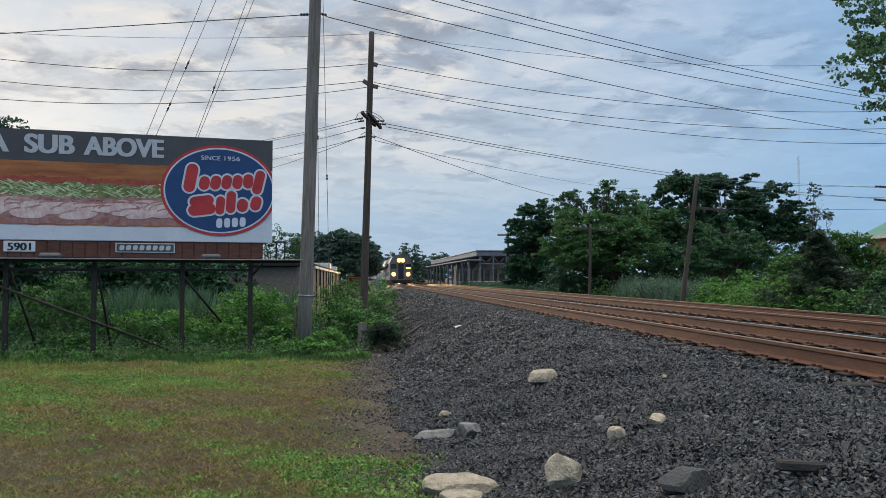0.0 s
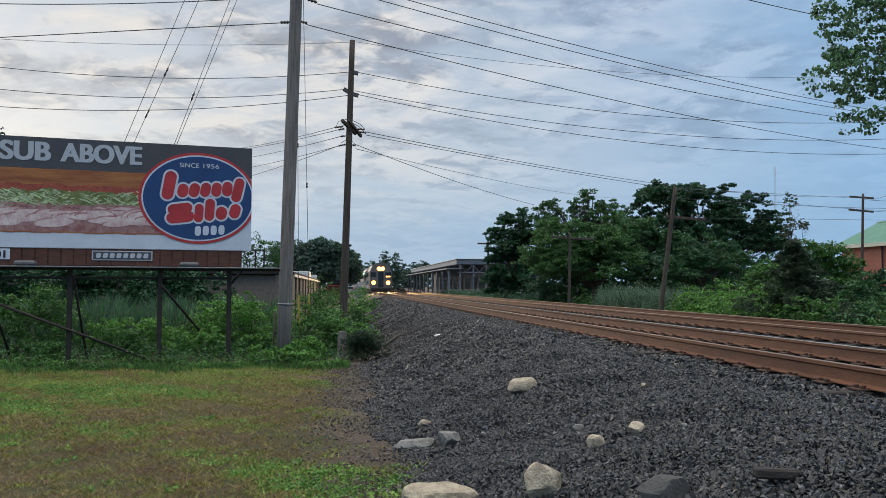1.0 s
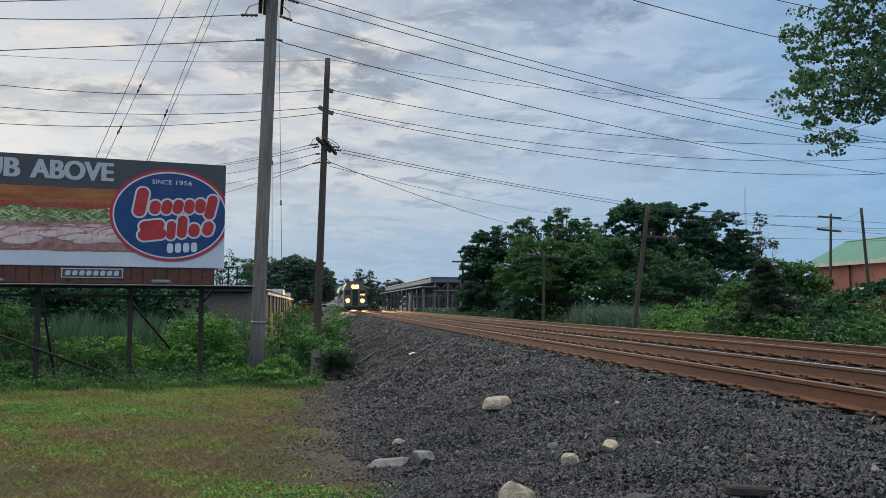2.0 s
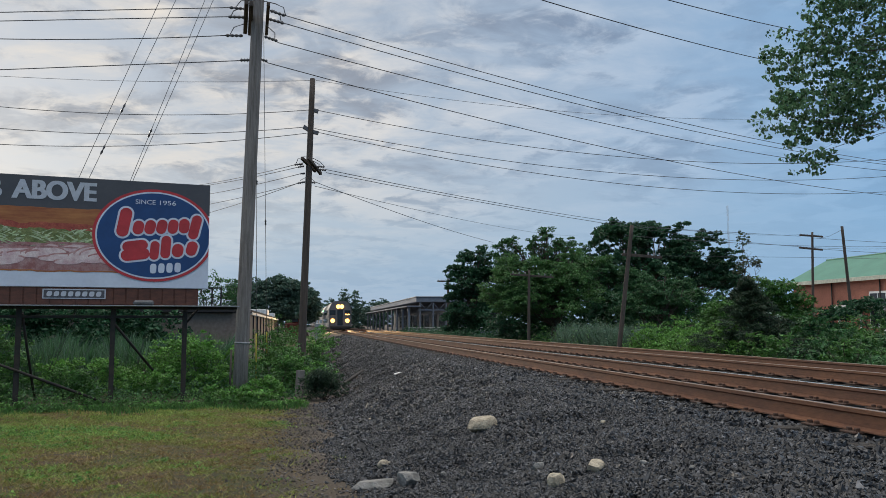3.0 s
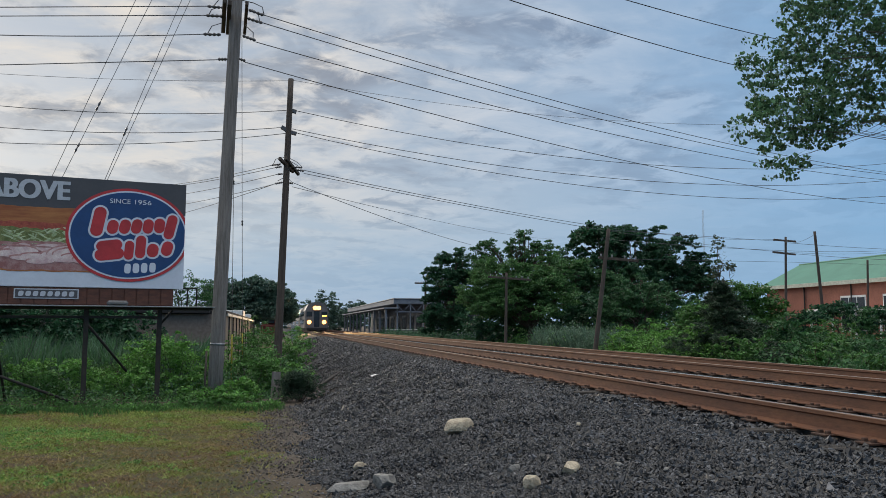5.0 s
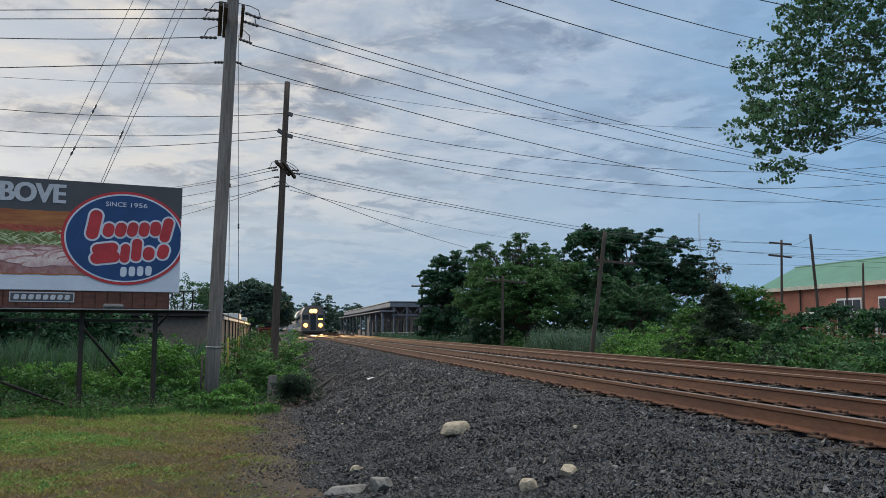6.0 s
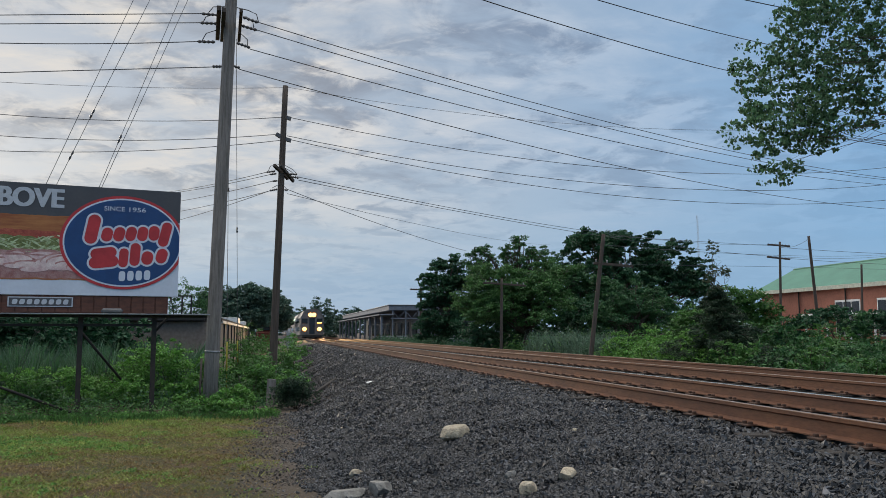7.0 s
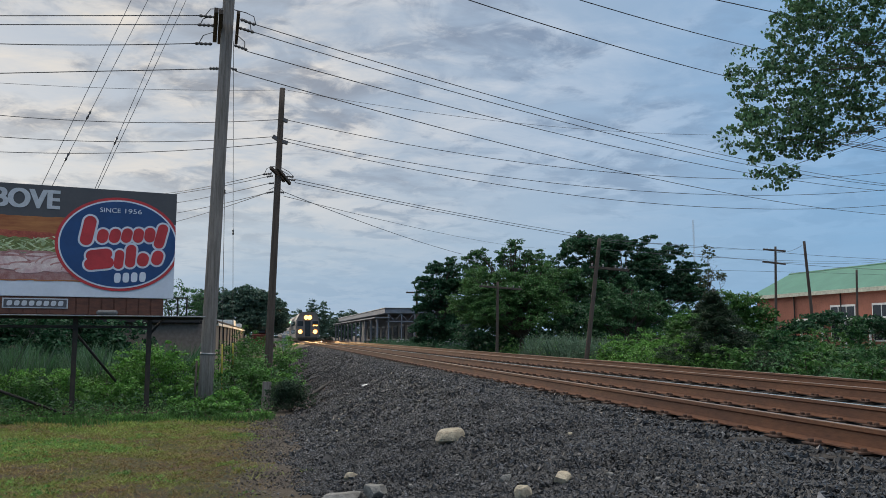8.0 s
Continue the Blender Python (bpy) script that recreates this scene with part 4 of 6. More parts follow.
# high wires over the near side
wire((3.55, 14, 7.89), (12.83, 20, 9.01), 0.07, 2.2, 0.011, -0.6)
wire((4.97, 12, 7.17), (10.81, 16, 8.30), 0.03, 2.2, 0.009, -0.6)
wire((6.28, 10, 6.44), (7.78, 11, 6.83), 0.0, 4.0, 0.008, -2.0)


def guy(a, b, clamp=(), guard=None):
    t = thing("guy_wire", b, label="thin steel guy wire from pole to ground", category="guy wire", group="guy wires")
    a, b = Vector(a), Vector(b)
    d = a - b
    part("strand", tube(bmesh.new(), [(0, 0, 0), tuple(d)], 0.009, 5), M["strand"], t)
    for s in clamp:
        part("strain_insulator", insulator(bmesh.new(), d * s, d * (s + 0.016), 0.035, 2), M["ceramic"], t)
    if guard:
        part("guard", tube(bmesh.new(), [d * guard[0], d * guard[1]], 0.024, 8), M["yellow"], t, "yellow plastic guard sleeve")


def on_pole(z):
    k = (z - B1.z) / (T1.z - B1.z)
    return tuple(B1.lerp(T1, k))


guy(on_pole(18.79), (-9.02, 25.2, -0.55), ())
guy(on_pole(17.07), (-8.93, 25.2, -0.55), (0.405, 0.475))
guy(on_pole(15.76), (-7.34, 25.2, -0.55), (0.47,))
guy(on_pole(14.72), (-7.46, 25.2, -0.55), ())
guy(tuple(Vector(on_pole(6.4)) + Vector((0.17, 0, 0))), (-1.32, 27, -0.47), (0.9,), (0.05, 0.26))
guy(tuple(Vector(on_pole(10.2)) + Vector((0.20, 0, 0))), (-1.08, 30, -0.49), (0.5,), (0.10, 0.17))

# telegraph poles on the far side of the tracks


def telegraph(base, top, r, arms, label):
    t = pole("telegraph_pole", base, top, r, r * 0.75, M["pole_dark"], label, "telegraph pole", 0.6)
    for a, b, th in arms:
        arm(t, Vector(a) - Vector(base), Vector(b) - Vector(base), th)
        ends = [(Vector(a) - Vector(base)).lerp(Vector(b) - Vector(base), s) for s in (0.06, 0.2, 0.34, 0.66, 0.8, 0.94)]
        for e in ends:
            part("glass_insulator", insulator(bmesh.new(), e + Vector((0, 0, 0.05)), e + Vector((0, 0, 0.17)), 0.04, 2), M["galv"], t)
    return t


telegraph((12.40, 30, 0.1), (13.13, 30, 5.53), 0.10, [((12.72, 30.1, 4.36), (14.33, 29.9, 4.24), 0.09)], "leaning old telegraph pole with one crossarm")
telegraph((12.46, 42.6, 0.1), (12.54, 42.6, 4.55), 0.09, [((11.5, 42.7, 4.33), (13.9, 42.5, 4.17), 0.09)], "old telegraph pole with one crossarm among trees")
telegraph((14.98, 80, 0.1), (14.97, 80, 6.2), 0.13, [((13.86, 80, 5.95), (15.9, 80, 5.95), 0.12)], "distant telegraph pole with a crossarm")
telegraph((52.45, 75, 0.1), (52.87, 75, 11.1), 0.15, [((51.4, 75, 10.77), (54.05, 75, 10.64), 0.15), ((51.27, 75, 9.45), (53.98, 75, 9.25), 0.15)], "brown utility pole with two long crossarms")
pole("utility_pole", (45.75, 60, 0.1), (45.1, 60, 9.75), 0.14, 0.11, M["pole_dark"], "bare leaning wooden utility pole")
pole("utility_pole", (58.2, 70, 0.1), (58.54, 70, 8.35), 0.115, 0.10, M["pole_dark"], "short bare wooden pole by the brick building")
wire((13.05, 30, 5.48), (51.48, 75, 10.65), 0.0, 1.0)
wire((12.85, 30, 5.11), (53.23, 60, 8.32), 0.30, 1.2, 0.011)
wire((14.10, 30, 4.31), (53.14, 60, 6.97), -0.05, 1.2, 0.009)
wire((52.8, 75, 10.5), (45.1, 60, 9.5), 0.3, 1.0, 0.014)
wire((52.8, 75, 9.4), (90.0, 78, 9.6), 0.5, 1.0, 0.02)
wire((52.8, 75, 10.5), (92.0, 78, 10.9), 0.5, 1.0, 0.02)

# ---------------------------------------------------------------- buildings


def shed():
    """Long brown storage building beyond the billboard."""
    t = thing("storage_building", (-2.30, 40.0, -0.6), 0, "long low brown-sided storage building with black roof edge", "building")
    part("front_wall", boxed((-16, 0, 0), (0, 0.25, 2.75)), M["clapboard"], t)
    part("side_wall", boxed((-0.25, 0.25, 0), (0, 58, 2.75)), M["clapboard"], t)
    part("roof", boxed((-16.2, 0.0, 2.75), (0.06, 58.1, 2.92), 0.02), M["roof_black"], t)
    part("fascia", boxed((-16.2, -0.35, 2.78), (-0.75, 0.0, 3.10), 0.02), M["roof_black"], t, "black roof edge")
    part("gutter", boxed((0.0, 0.3, 2.66), (0.10, 58, 2.80), 0.01), M["white_paint"], t, "white eaves trim")
    for k in range(14):
        part("pilaster", boxed((0.0, 2.5 + k * 4.1, 0), (0.06, 2.62 + k * 4.1, 2.66)), M["roof_black"], t)
    for x0, x1, z0, z1 in ((-3.0, -1.45, 3.98, 4.04), (-1.52, -1.45, 2.92, 3.98), (-1.95, -1.88, 2.92, 3.98), (-2.98, -2.92, 2.92, 3.98)):
        part("roof_rail", boxed((x0, 1.0, z0), (x1, 1.07, z1)), M["roof_black"], t)
    part("roof_hut", boxed((-2.6, 30, 2.92), (-0.3, 34, 3.5), 0.03), M["white_paint"], t)
    part("roof_hut", boxed((-1.6, 46, 2.92), (-0.2, 50, 3.4), 0.03), M["white_paint"], t)
    return t


shed()


def warehouse():
    """Steel-framed open loading hall far along the far side of the tracks."""
    t = thing("loading_hall", (14.4, 96, 0.1), 0, "blue-grey steel-framed open hall with flat roof", "building")
    part("roof", boxed((-0.4, -0.4, 4.15), (11.5, 62, 4.75), 0.05), M["frame_blue"], t)
    part("canopy", boxed((-1.6, -0.6, 3.55), (0.2, 60, 3.72), 0.03), M["frame_blue"], t)
    for k in range(11):
        part("column", boxed((-1.35, k * 5.8, 0), (-1.12, k * 5.8 + 0.24, 3.55), 0.01), M["frame_blue"], t)
    for k in range(8):
        part("column", boxed((0.0 + k * 1.6, -0.3, 0), (0.14 + k * 1.6, -0.12, 4.15), 0.01), M["frame_blue"], t)
    part("truss_chord", boxed((-0.2, -0.30, 3.15), (11.4, -0.14, 3.27)), M["frame_blue"], t)
    for k in range(14):
        a, b = (k * 0.8, -0.22, 3.2 if k % 2 else 4.15), (k * 0.8 + 0.8, -0.22, 4.15 if k % 2 else 3.2)
        part("truss_web", tube(bmesh.new(), [a, b], 0.05, 5), M["frame_blue"], t)
    for k in range(10):
        part("brace", tube(bmesh.new(), [(-1.24, k * 5.8 + 0.1, 2.4), (-1.24, k * 5.8 + 1.4, 3.5)], 0.05, 5), M["frame_blue"], t)
    part("roof_edge", boxed((-0.5, -0.5, 4.76), (11.6, 62.1, 4.86), 0.02), M["galv"], t, "pale metal roof edge")
    part("back_wall", boxed((4.0, 3.0, 0), (4.3, 60, 4.15)), M["frame_blue"], t)
    part("end_wall", boxed((4.3, 3.0, 0), (11.2, 3.3, 4.15)), M["frame_blue"], t)
    for k in range(9):
        part("window", boxed((3.94, 5 + k * 6, 0.9), (3.995, 8.6 + k * 6, 2.9)), M["glass_dark"], t)
    for k in range(4):
        part("window", boxed((4.6 + k * 1.6, 2.94, 0.8), (5.7 + k * 1.6, 2.995, 2.6)), M["glass_dark"], t)
    for z in (0.75, 1.05):
        part("rail", boxed((-1.4, -0.5, z), (11, -0.44, z + 0.05)), M["white_paint"], t)
    return t


warehouse()


def school():
    """Brick building with a green gabled metal roof, its long side along the line."""
    t = thing("brick_building", (69.9, 104, 0.1), 0, "red brick building with green metal roof and cream eaves", "building")
    part("wall", boxed((0, -84, 0), (12, 0, 7.0)), M["brick"], t)
    for x0, x1, x2, z0, z1 in ((-0.7, 6.2, 6.2, 7.25, 10.65), (12.7, 6.2, 6.2, 7.25, 10.65)):
        bm = bmesh.new()
        a = [bm.verts.new((x0, y, z0)) for y in (-85, 0.9)] + [bm.verts.new((x1, y, z1)) for y in (0.9, -85)]
        b = [bm.verts.new(v.co + Vector((0, 0, -0.14))) for v in a]
        bm.faces.new(a), bm.faces.new(b[::-1])
        for i in range(4):
            bm.faces.new((a[i], b[i], b[(i + 1) % 4], a[(i + 1) % 4]))
        part("roof", bm, M["roof_green"], t, "green metal roof")
    part("ridge_cap", tube(bmesh.new(), [(6.2, -85, 10.68), (6.2, 0.95, 10.68)], 0.12, 6), M["roof_green"], t)
    bm = bmesh.new()
    a, b = [[bm.verts.new((x, y, z)) for x, z in ((0, 7.0), (12, 7.0), (6.2, 10.4))] for y in (0.0, -0.3)]
    for f in (a, b[::-1], (a[0], b[0], b[1], a[1]), (a[1], b[1], b[2], a[2]), (a[2], b[2], b[0], a[0])):
        bm.faces.new(f)
    part("gable", bm, M["brick"], t)
    part("fascia", boxed((-0.78, -85, 6.78), (-0.70, 0.9, 7.28), 0.01), M["cream"], t, "cream painted eaves board")
    part("soffit", boxed((-0.70, -85, 6.9), (0.0, 0.9, 6.98)), M["cream"], t)
    for y in (-8.5, -17.5, -38):
        part("downpipe", tube(bmesh.new(), [(-0.12, y, 0.2), (-0.12, y, 6.9)], 0.09, 6), M["steel_dark"], t, "dark downpipe")
    for k in range(9):
        y = -15.5 - k * 7.2
        w = part("window", boxed((-0.10, y - 4.4, 0.9), (0.02, y, 5.4), 0.01), M["white_paint"], t, "white framed window band")
        for i in range(3):
            for j in range(2):
                part("pane", boxed((-0.135, y - 4.25 + i * 1.42, 1.1 + j * 2.15), (-0.105, y - 3.0 + i * 1.42, 3.0 + j * 2.15)), M["glass_dark"], w)
    part("canopy", boxed((-3.2, -30, 3.4), (0, -13, 3.7), 0.03), M["white_paint"], t, "white entrance canopy")
    for k in range(5):
        part("canopy_post", boxed((-3.0, -29.6 + k * 4, 0), (-2.8, -29.4 + k * 4, 3.4), 0.01), M["white_paint"], t)
    return t


school()


def mast():
    t = thing("radio_mast", (231, 400, 0), label="tall thin guyed lattice radio mast in the distance", category="radio mast")
    for a in range(3):
        x, y = 0.45 * math.cos(a * 2.094), 0.45 * math.sin(a * 2.094)
        part("leg", tube(bmesh.new(), [(x, y, 0), (x, y, 66)], 0.06, 5), M["mast"], t)
    for k in range(44):
        a = k * 2.094
        part("lacing", tube(bmesh.new(), [(0.45 * math.cos(a), 0.45 * math.sin(a), k * 1.5), (0.45 * math.cos(a + 2.094), 0.45 * math.sin(a + 2.094), k * 1.5 + 1.5)], 0.035, 4), M["mast"], t)


mast()


def maintenance_truck():
    """Red rail service vehicle parked far off beside the line."""
    t = thing("service_vehicle", (-0.7, 100, -0.55), 0, "faded red railway service vehicle parked beside the line", "vehicle")
    part("body", boxed((-0.9, 0, 0.7), (0.9, 4.5, 2.3), 0.12), M["red_paint"], t)
    part("cab", boxed((-0.85, 0.2, 2.3), (0.85, 2.2, 3.1), 0.18), M["red_paint"], t)
    part("windscreen", boxed((-0.7, 0.17, 2.45), (0.7, 0.21, 2.95), 0.02), M["glass_dark"], t)
    for sx in (-0.75, 0.75):
        for yy in (0.9, 3.6):
            part("wheel", tube(bmesh.new(), [(sx - 0.12, yy, 0.42), (sx + 0.12, yy, 0.42)], 0.45, 14), M["car_black"], t)
    return t


maintenance_truck()
bm = boxed((-0.35, -0.25, -0.3), (0.35, 0.25, 1.5), 0.03, Matrix.Translation((2.2, 92, 0.2)))
solid("signal_box", bm, M["galv"], "grey metal trackside equipment cabinet", "cabinet")

# ---------------------------------------------------------------- trees


def limb_path(a, b, sway, n=5):
    a, b = Vector(a), Vector(b)
    pts = []
    for k in range(n + 1):
        s = k / n
        p = a.lerp(b, s)
        w = sway * math.sin(math.pi * s)
        pts.append(p + Vector((random.uniform(-w, w), random.uniform(-w, w), w * 0.6)))
    return pts


def tree(name, base, lobes, trunk_r, fork, mat, leaf, clumps, per, radius, label, category="tree", droop=0.2, hollow=0.5, slim=0.62, twigs=2, limb=0.45):
    """Trunk, limbs to every lobe of the crown, and the crown's leaves. Lobes are in world metres: (centre, radii)."""
    t = thing(name, base, label=label, category=category)
    b = Vector(base)
    top = max(lobes, key=lambda l: l[0][2])
    bm = bmesh.new()
    spine = limb_path((0, 0, -0.3), Vector(top[0]) - b, 0.25, 8)
    n = len(spine)
    tube(bm, spine, [trunk_r * (1.25 if k == 0 else 1) * (1 - 0.85 * k / (n - 1)) for k in range(n)], 10)
    for c, r in lobes:
        c = Vector(c) - b
        s = spine[max(1, min(n - 3, int(fork * n) + random.randint(-1, 1)))]
        pth = limb_path(s, c, 0.3)
        tube(bm, pth, [trunk_r * limb * (1 - 0.8 * k / 5) for k in range(6)], 7)
        for _ in range(twigs):
            e = c + Vector([random.uniform(-0.8, 0.8) * q for q in r])
            tube(bm, limb_path(pth[3], e, 0.2), [trunk_r * limb * 0.36 * (1 - 0.7 * k / 5) for k in range(6)], 5)
    part("trunk", bm, M["bark"], t)
    pts = clumped([((Vector(c) - b)[:], r) for c, r in lobes], clumps, per, radius, hollow)
    o = new("crown", leaves("crown", pts, leaf, mat, droop, slim))
    o.parent = t
    return t


def pads(domes, seed, size, n, thick=0.42):
    """Layered foliage: flat pads strewn over the outer part of ellipsoid domes (centre, radii), n to each."""
    lr = random.Random(seed)
    out = []
    for c, r in domes:
        for k in range(n):
            a, u = lr.uniform(0, 2 * math.pi), lr.uniform(-0.55, 1.0)
            h = math.sqrt(max(0.0, 1 - u * u))
            q = lr.uniform(0.62, 0.98)
            s = size * lr.uniform(0.6, 1.25)
            out.append(((c[0] + r[0] * q * h * math.cos(a), c[1] + r[1] * q * h * math.sin(a), c[2] + r[2] * q * u), (s, s, s * thick)))
        out.append((c, (r[0] * 0.8, r[1] * 0.8, r[2] * 0.8)))
    return out


def conifer(name, base, height, spread, mat, label, seed):
    """A shaggy young conifer: whorls of limbs that rise a little and droop, with needle sprays along each."""
    lr = random.Random(seed)
    t = thing(name, base, label=label, category="tree")
    bm = tube(bmesh.new(), [(0, 0, -0.2), (0.03, 0, height * 0.5), (0.0, 0.02, height)], [0.075, 0.045, 0.01], 8)
    pts = []
    for k in range(120):
        s = (k / 120) ** 0.9
        z, a = 0.12 + s * (height - 0.3), lr.uniform(0, 2 * math.pi)
        l = spread * (1 - s) ** 1.05 * lr.uniform(0.5, 1.2) + 0.10
        path = [Vector((math.cos(a) * l * q, math.sin(a) * l * q, z + 0.42 * l * q - 0.30 * l * q * q + 0.10 * math.sin(q * 5 + a))) for q in (0, 0.25, 0.5, 0.75, 1.0)]
        tube(bm, path, [0.014, 0.011, 0.008, 0.006, 0.003], 4)
        m = int(110 + 330 * l / spread)
        q = np.array([lr.random() ** 0.6 for _ in range(m)]) * 0.96 + 0.06
        p = np.array([path[0].lerp(path[-1], x)[:] for x in q])
        p[:, 2] += 0.09 * l * np.sin(q * math.pi)
        pts.append(p + rng.normal(size=(m, 3)) * (0.055 + 0.10 * (1 - q[:, None]) * l) * np.array([1, 1, 0.6]))
    part("trunk", bm, M["bark"], t)
    p = np.concatenate(pts)
    p[:, 2] = np.maximum(p[:, 2], 0.03)
    o = new("crown", leaves("crown", p, 0.13, mat, 0.0, 0.2, tilt=0.5))
    o.parent = t
    return t


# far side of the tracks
# added filler: closes sky gaps under the crowns, dark leaves standing for shade
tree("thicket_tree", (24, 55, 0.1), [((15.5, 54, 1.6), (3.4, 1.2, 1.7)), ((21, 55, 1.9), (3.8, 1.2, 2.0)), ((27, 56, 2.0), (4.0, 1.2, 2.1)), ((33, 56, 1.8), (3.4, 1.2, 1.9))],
     0.1, 0.3, M["leaf_oak"], 0.30, 300, 30, 0.8, "tangled undergrowth added behind the thicket, coloured dark for the shade there", hollow=0.0)
tree("oak_tree", (29.0, 62, 0.1), pads([((25.7, 62, 7.6), (3.1, 3.2, 2.5)), ((29.4, 62, 8.0), (3.0, 3.2, 2.3)), ((33.2, 62, 7.0), (2.7, 2.8, 2.5)), ((29, 61, 5.4), (5.2, 3.0, 2.2)), ((34.8, 62, 5.6), (1.6, 2.0, 1.7))], 5, 0.95, 22, 0.7),
     0.42, 0.3, M["leaf_oak"], 0.24, 1050, 60, 0.55, "large dark green round-crowned tree behind the others", hollow=0.3, twigs=0, limb=0.2)
tree("locust_tree", (14.6, 45.5, 0.1), pads([((13.0, 45.5, 4.0), (2.2, 2.2, 2.1)), ((16.0, 46, 4.2), (2.2, 2.4, 2.0)), ((11.9, 45, 3.0), (1.3, 1.6, 1.4)), ((14.8, 44.6, 3.0), (2.8, 1.8, 1.5))], 8, 0.75, 20, 0.36),
     0.16, 0.35, M["leaf_locust"], 0.125, 1000, 68, 0.42, "feathery yellow-green tree beside the tracks", hollow=0.2, twigs=1, limb=0.3)
tree("maple_tree", (17.4, 56, 0.1), pads([((15.0, 56, 6.5), (1.6, 1.6, 1.3)), ((17.6, 56, 7.3), (1.5, 1.6, 1.5)), ((19.3, 56, 6.4), (1.6, 1.6, 1.5)), ((16.8, 56, 5.2), (2.4, 2.0, 1.6))], 3, 0.38, 20, 0.7),
     0.2, 0.4, M["leaf_maple"], 0.14, 700, 30, 0.30, "light airy green tree rising behind the thicket", hollow=0.1, twigs=2, limb=0.35)
tree("cherry_tree", (13.4, 62, 0.1), pads([((13.6, 62, 6.2), (1.2, 1.4, 1.9)), ((12.4, 62, 4.4), (1.3, 1.6, 1.7)), ((14.4, 62, 4.6), (1.5, 1.6, 2.2)), ((13.0, 61, 2.0), (1.9, 1.6, 1.7)), ((15.2, 61, 2.2), (1.4, 1.5, 1.8))], 4, 0.6, 16, 0.8),
     0.2, 0.4, M["leaf_oak"], 0.19, 900, 42, 0.42, "dark narrow green tree at the end of the thicket", hollow=0.3, twigs=0, limb=0.25)
tree("maple_tree", (21.0, 52, 0.1), pads([((19.6, 52, 4.9), (1.9, 1.9, 1.7)), ((22.2, 52, 4.0), (2.0, 2.0, 1.7)), ((25.2, 52, 3.3), (1.9, 2.0, 1.6)), ((21.5, 51, 2.6), (3.2, 1.9, 1.6))], 6, 0.7, 18, 0.5),
     0.2, 0.4, M["leaf_elm"], 0.17, 800, 52, 0.45, "dense mid-green tree in the thicket", hollow=0.2, twigs=1, limb=0.3)
tree("mulberry_tree", (21.2, 44, 0.1), pads([((19.8, 44, 2.4), (1.5, 1.4, 1.6)), ((21.3, 44, 3.0), (1.4, 1.5, 1.6)), ((22.7, 44, 2.4), (1.2, 1.3, 1.5))], 7, 0.5, 15, 0.55),
     0.14, 0.3, M["leaf_elm"], 0.13, 520, 50, 0.36, "low spreading dark green tree at the thicket's edge", hollow=0.2, twigs=1, limb=0.3)
tree("mulberry_tree", (25.0, 44, 0.1), pads([((24.2, 43, 2.0), (1.2, 1.2, 1.2)), ((26.0, 44, 1.8), (1.3, 1.3, 1.3)), ((28.2, 44, 1.7), (1.2, 1.3, 1.2))], 9, 0.5, 9, 0.5),
     0.10, 0.3, M["leaf_maple"], 0.13, 340, 44, 0.34, "low light green tree at the thicket's edge", hollow=0.2, twigs=1, limb=0.3)
# low filler in the darkest leaf colour, for the shade under the crowns
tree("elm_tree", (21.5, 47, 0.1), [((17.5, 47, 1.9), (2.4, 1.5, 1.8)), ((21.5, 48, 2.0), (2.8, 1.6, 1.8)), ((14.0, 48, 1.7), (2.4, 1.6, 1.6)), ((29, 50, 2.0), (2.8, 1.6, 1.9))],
     0.12, 0.3, M["leaf_oak"], 0.22, 700, 26, 0.5, "undergrowth tree with leaves coloured dark for the thicket's shade", hollow=0.2)
tree("sapling_tree", (16.8, 28, 0.1), [((16.74, 28, 4.75), (0.26, 0.26, 0.42)), ((17.05, 28, 3.95), (0.40, 0.34, 0.22)), ((16.62, 28, 3.7), (0.24, 0.26, 0.34)), ((16.9, 28, 3.15), (0.24, 0.26, 0.3)), ((17.3, 28, 3.85), (0.22, 0.2, 0.14))],
     0.04, 0.6, M["leaf_dry"], 0.085, 130, 9, 0.12, "thin sapling with sparse brownish leaves", hollow=0.1)
conifer("cedar_tree", (14.5, 24, 0.1), 3.1, 2.1, M["leaf_cedar"], "dark shaggy cedar beside the far track", 12)
tree("sumac_tree", (22.6, 29.0, 0.1), [((21.4, 29, 1.95), (0.8, 0.8, 0.3)), ((22.6, 29, 2.35), (0.9, 0.8, 0.28)), ((24.6, 29, 2.2), (0.8, 0.8, 0.3)), ((20.6, 29, 1.4), (0.6, 0.8, 0.35)), ((25.8, 29, 1.8), (0.6, 0.8, 0.35)), ((23.6, 28.6, 1.75), (0.7, 0.7, 0.25))],
     0.06, 0.3, M["leaf_oak"], 0.14, 420, 16, 0.26, "dark flat-topped sumac tree by the far track", hollow=0.2, droop=0.6)
tree("sumac_tree", (18.6, 30.0, 0.1), [((18.5, 30, 2.8), (0.8, 0.8, 0.7)), ((19.6, 30, 2.7), (0.8, 0.8, 0.75)), ((20.7, 30.5, 2.2), (0.8, 0.8, 0.7)), ((17.2, 30.4, 2.0), (0.8, 0.8, 0.7)), ((19.4, 29.8, 1.5), (1.4, 0.8, 0.8))],
     0.06, 0.3, M["leaf_shrub"], 0.12, 700, 22, 0.26, "green sumac shrub tree by the far track", hollow=0.2)

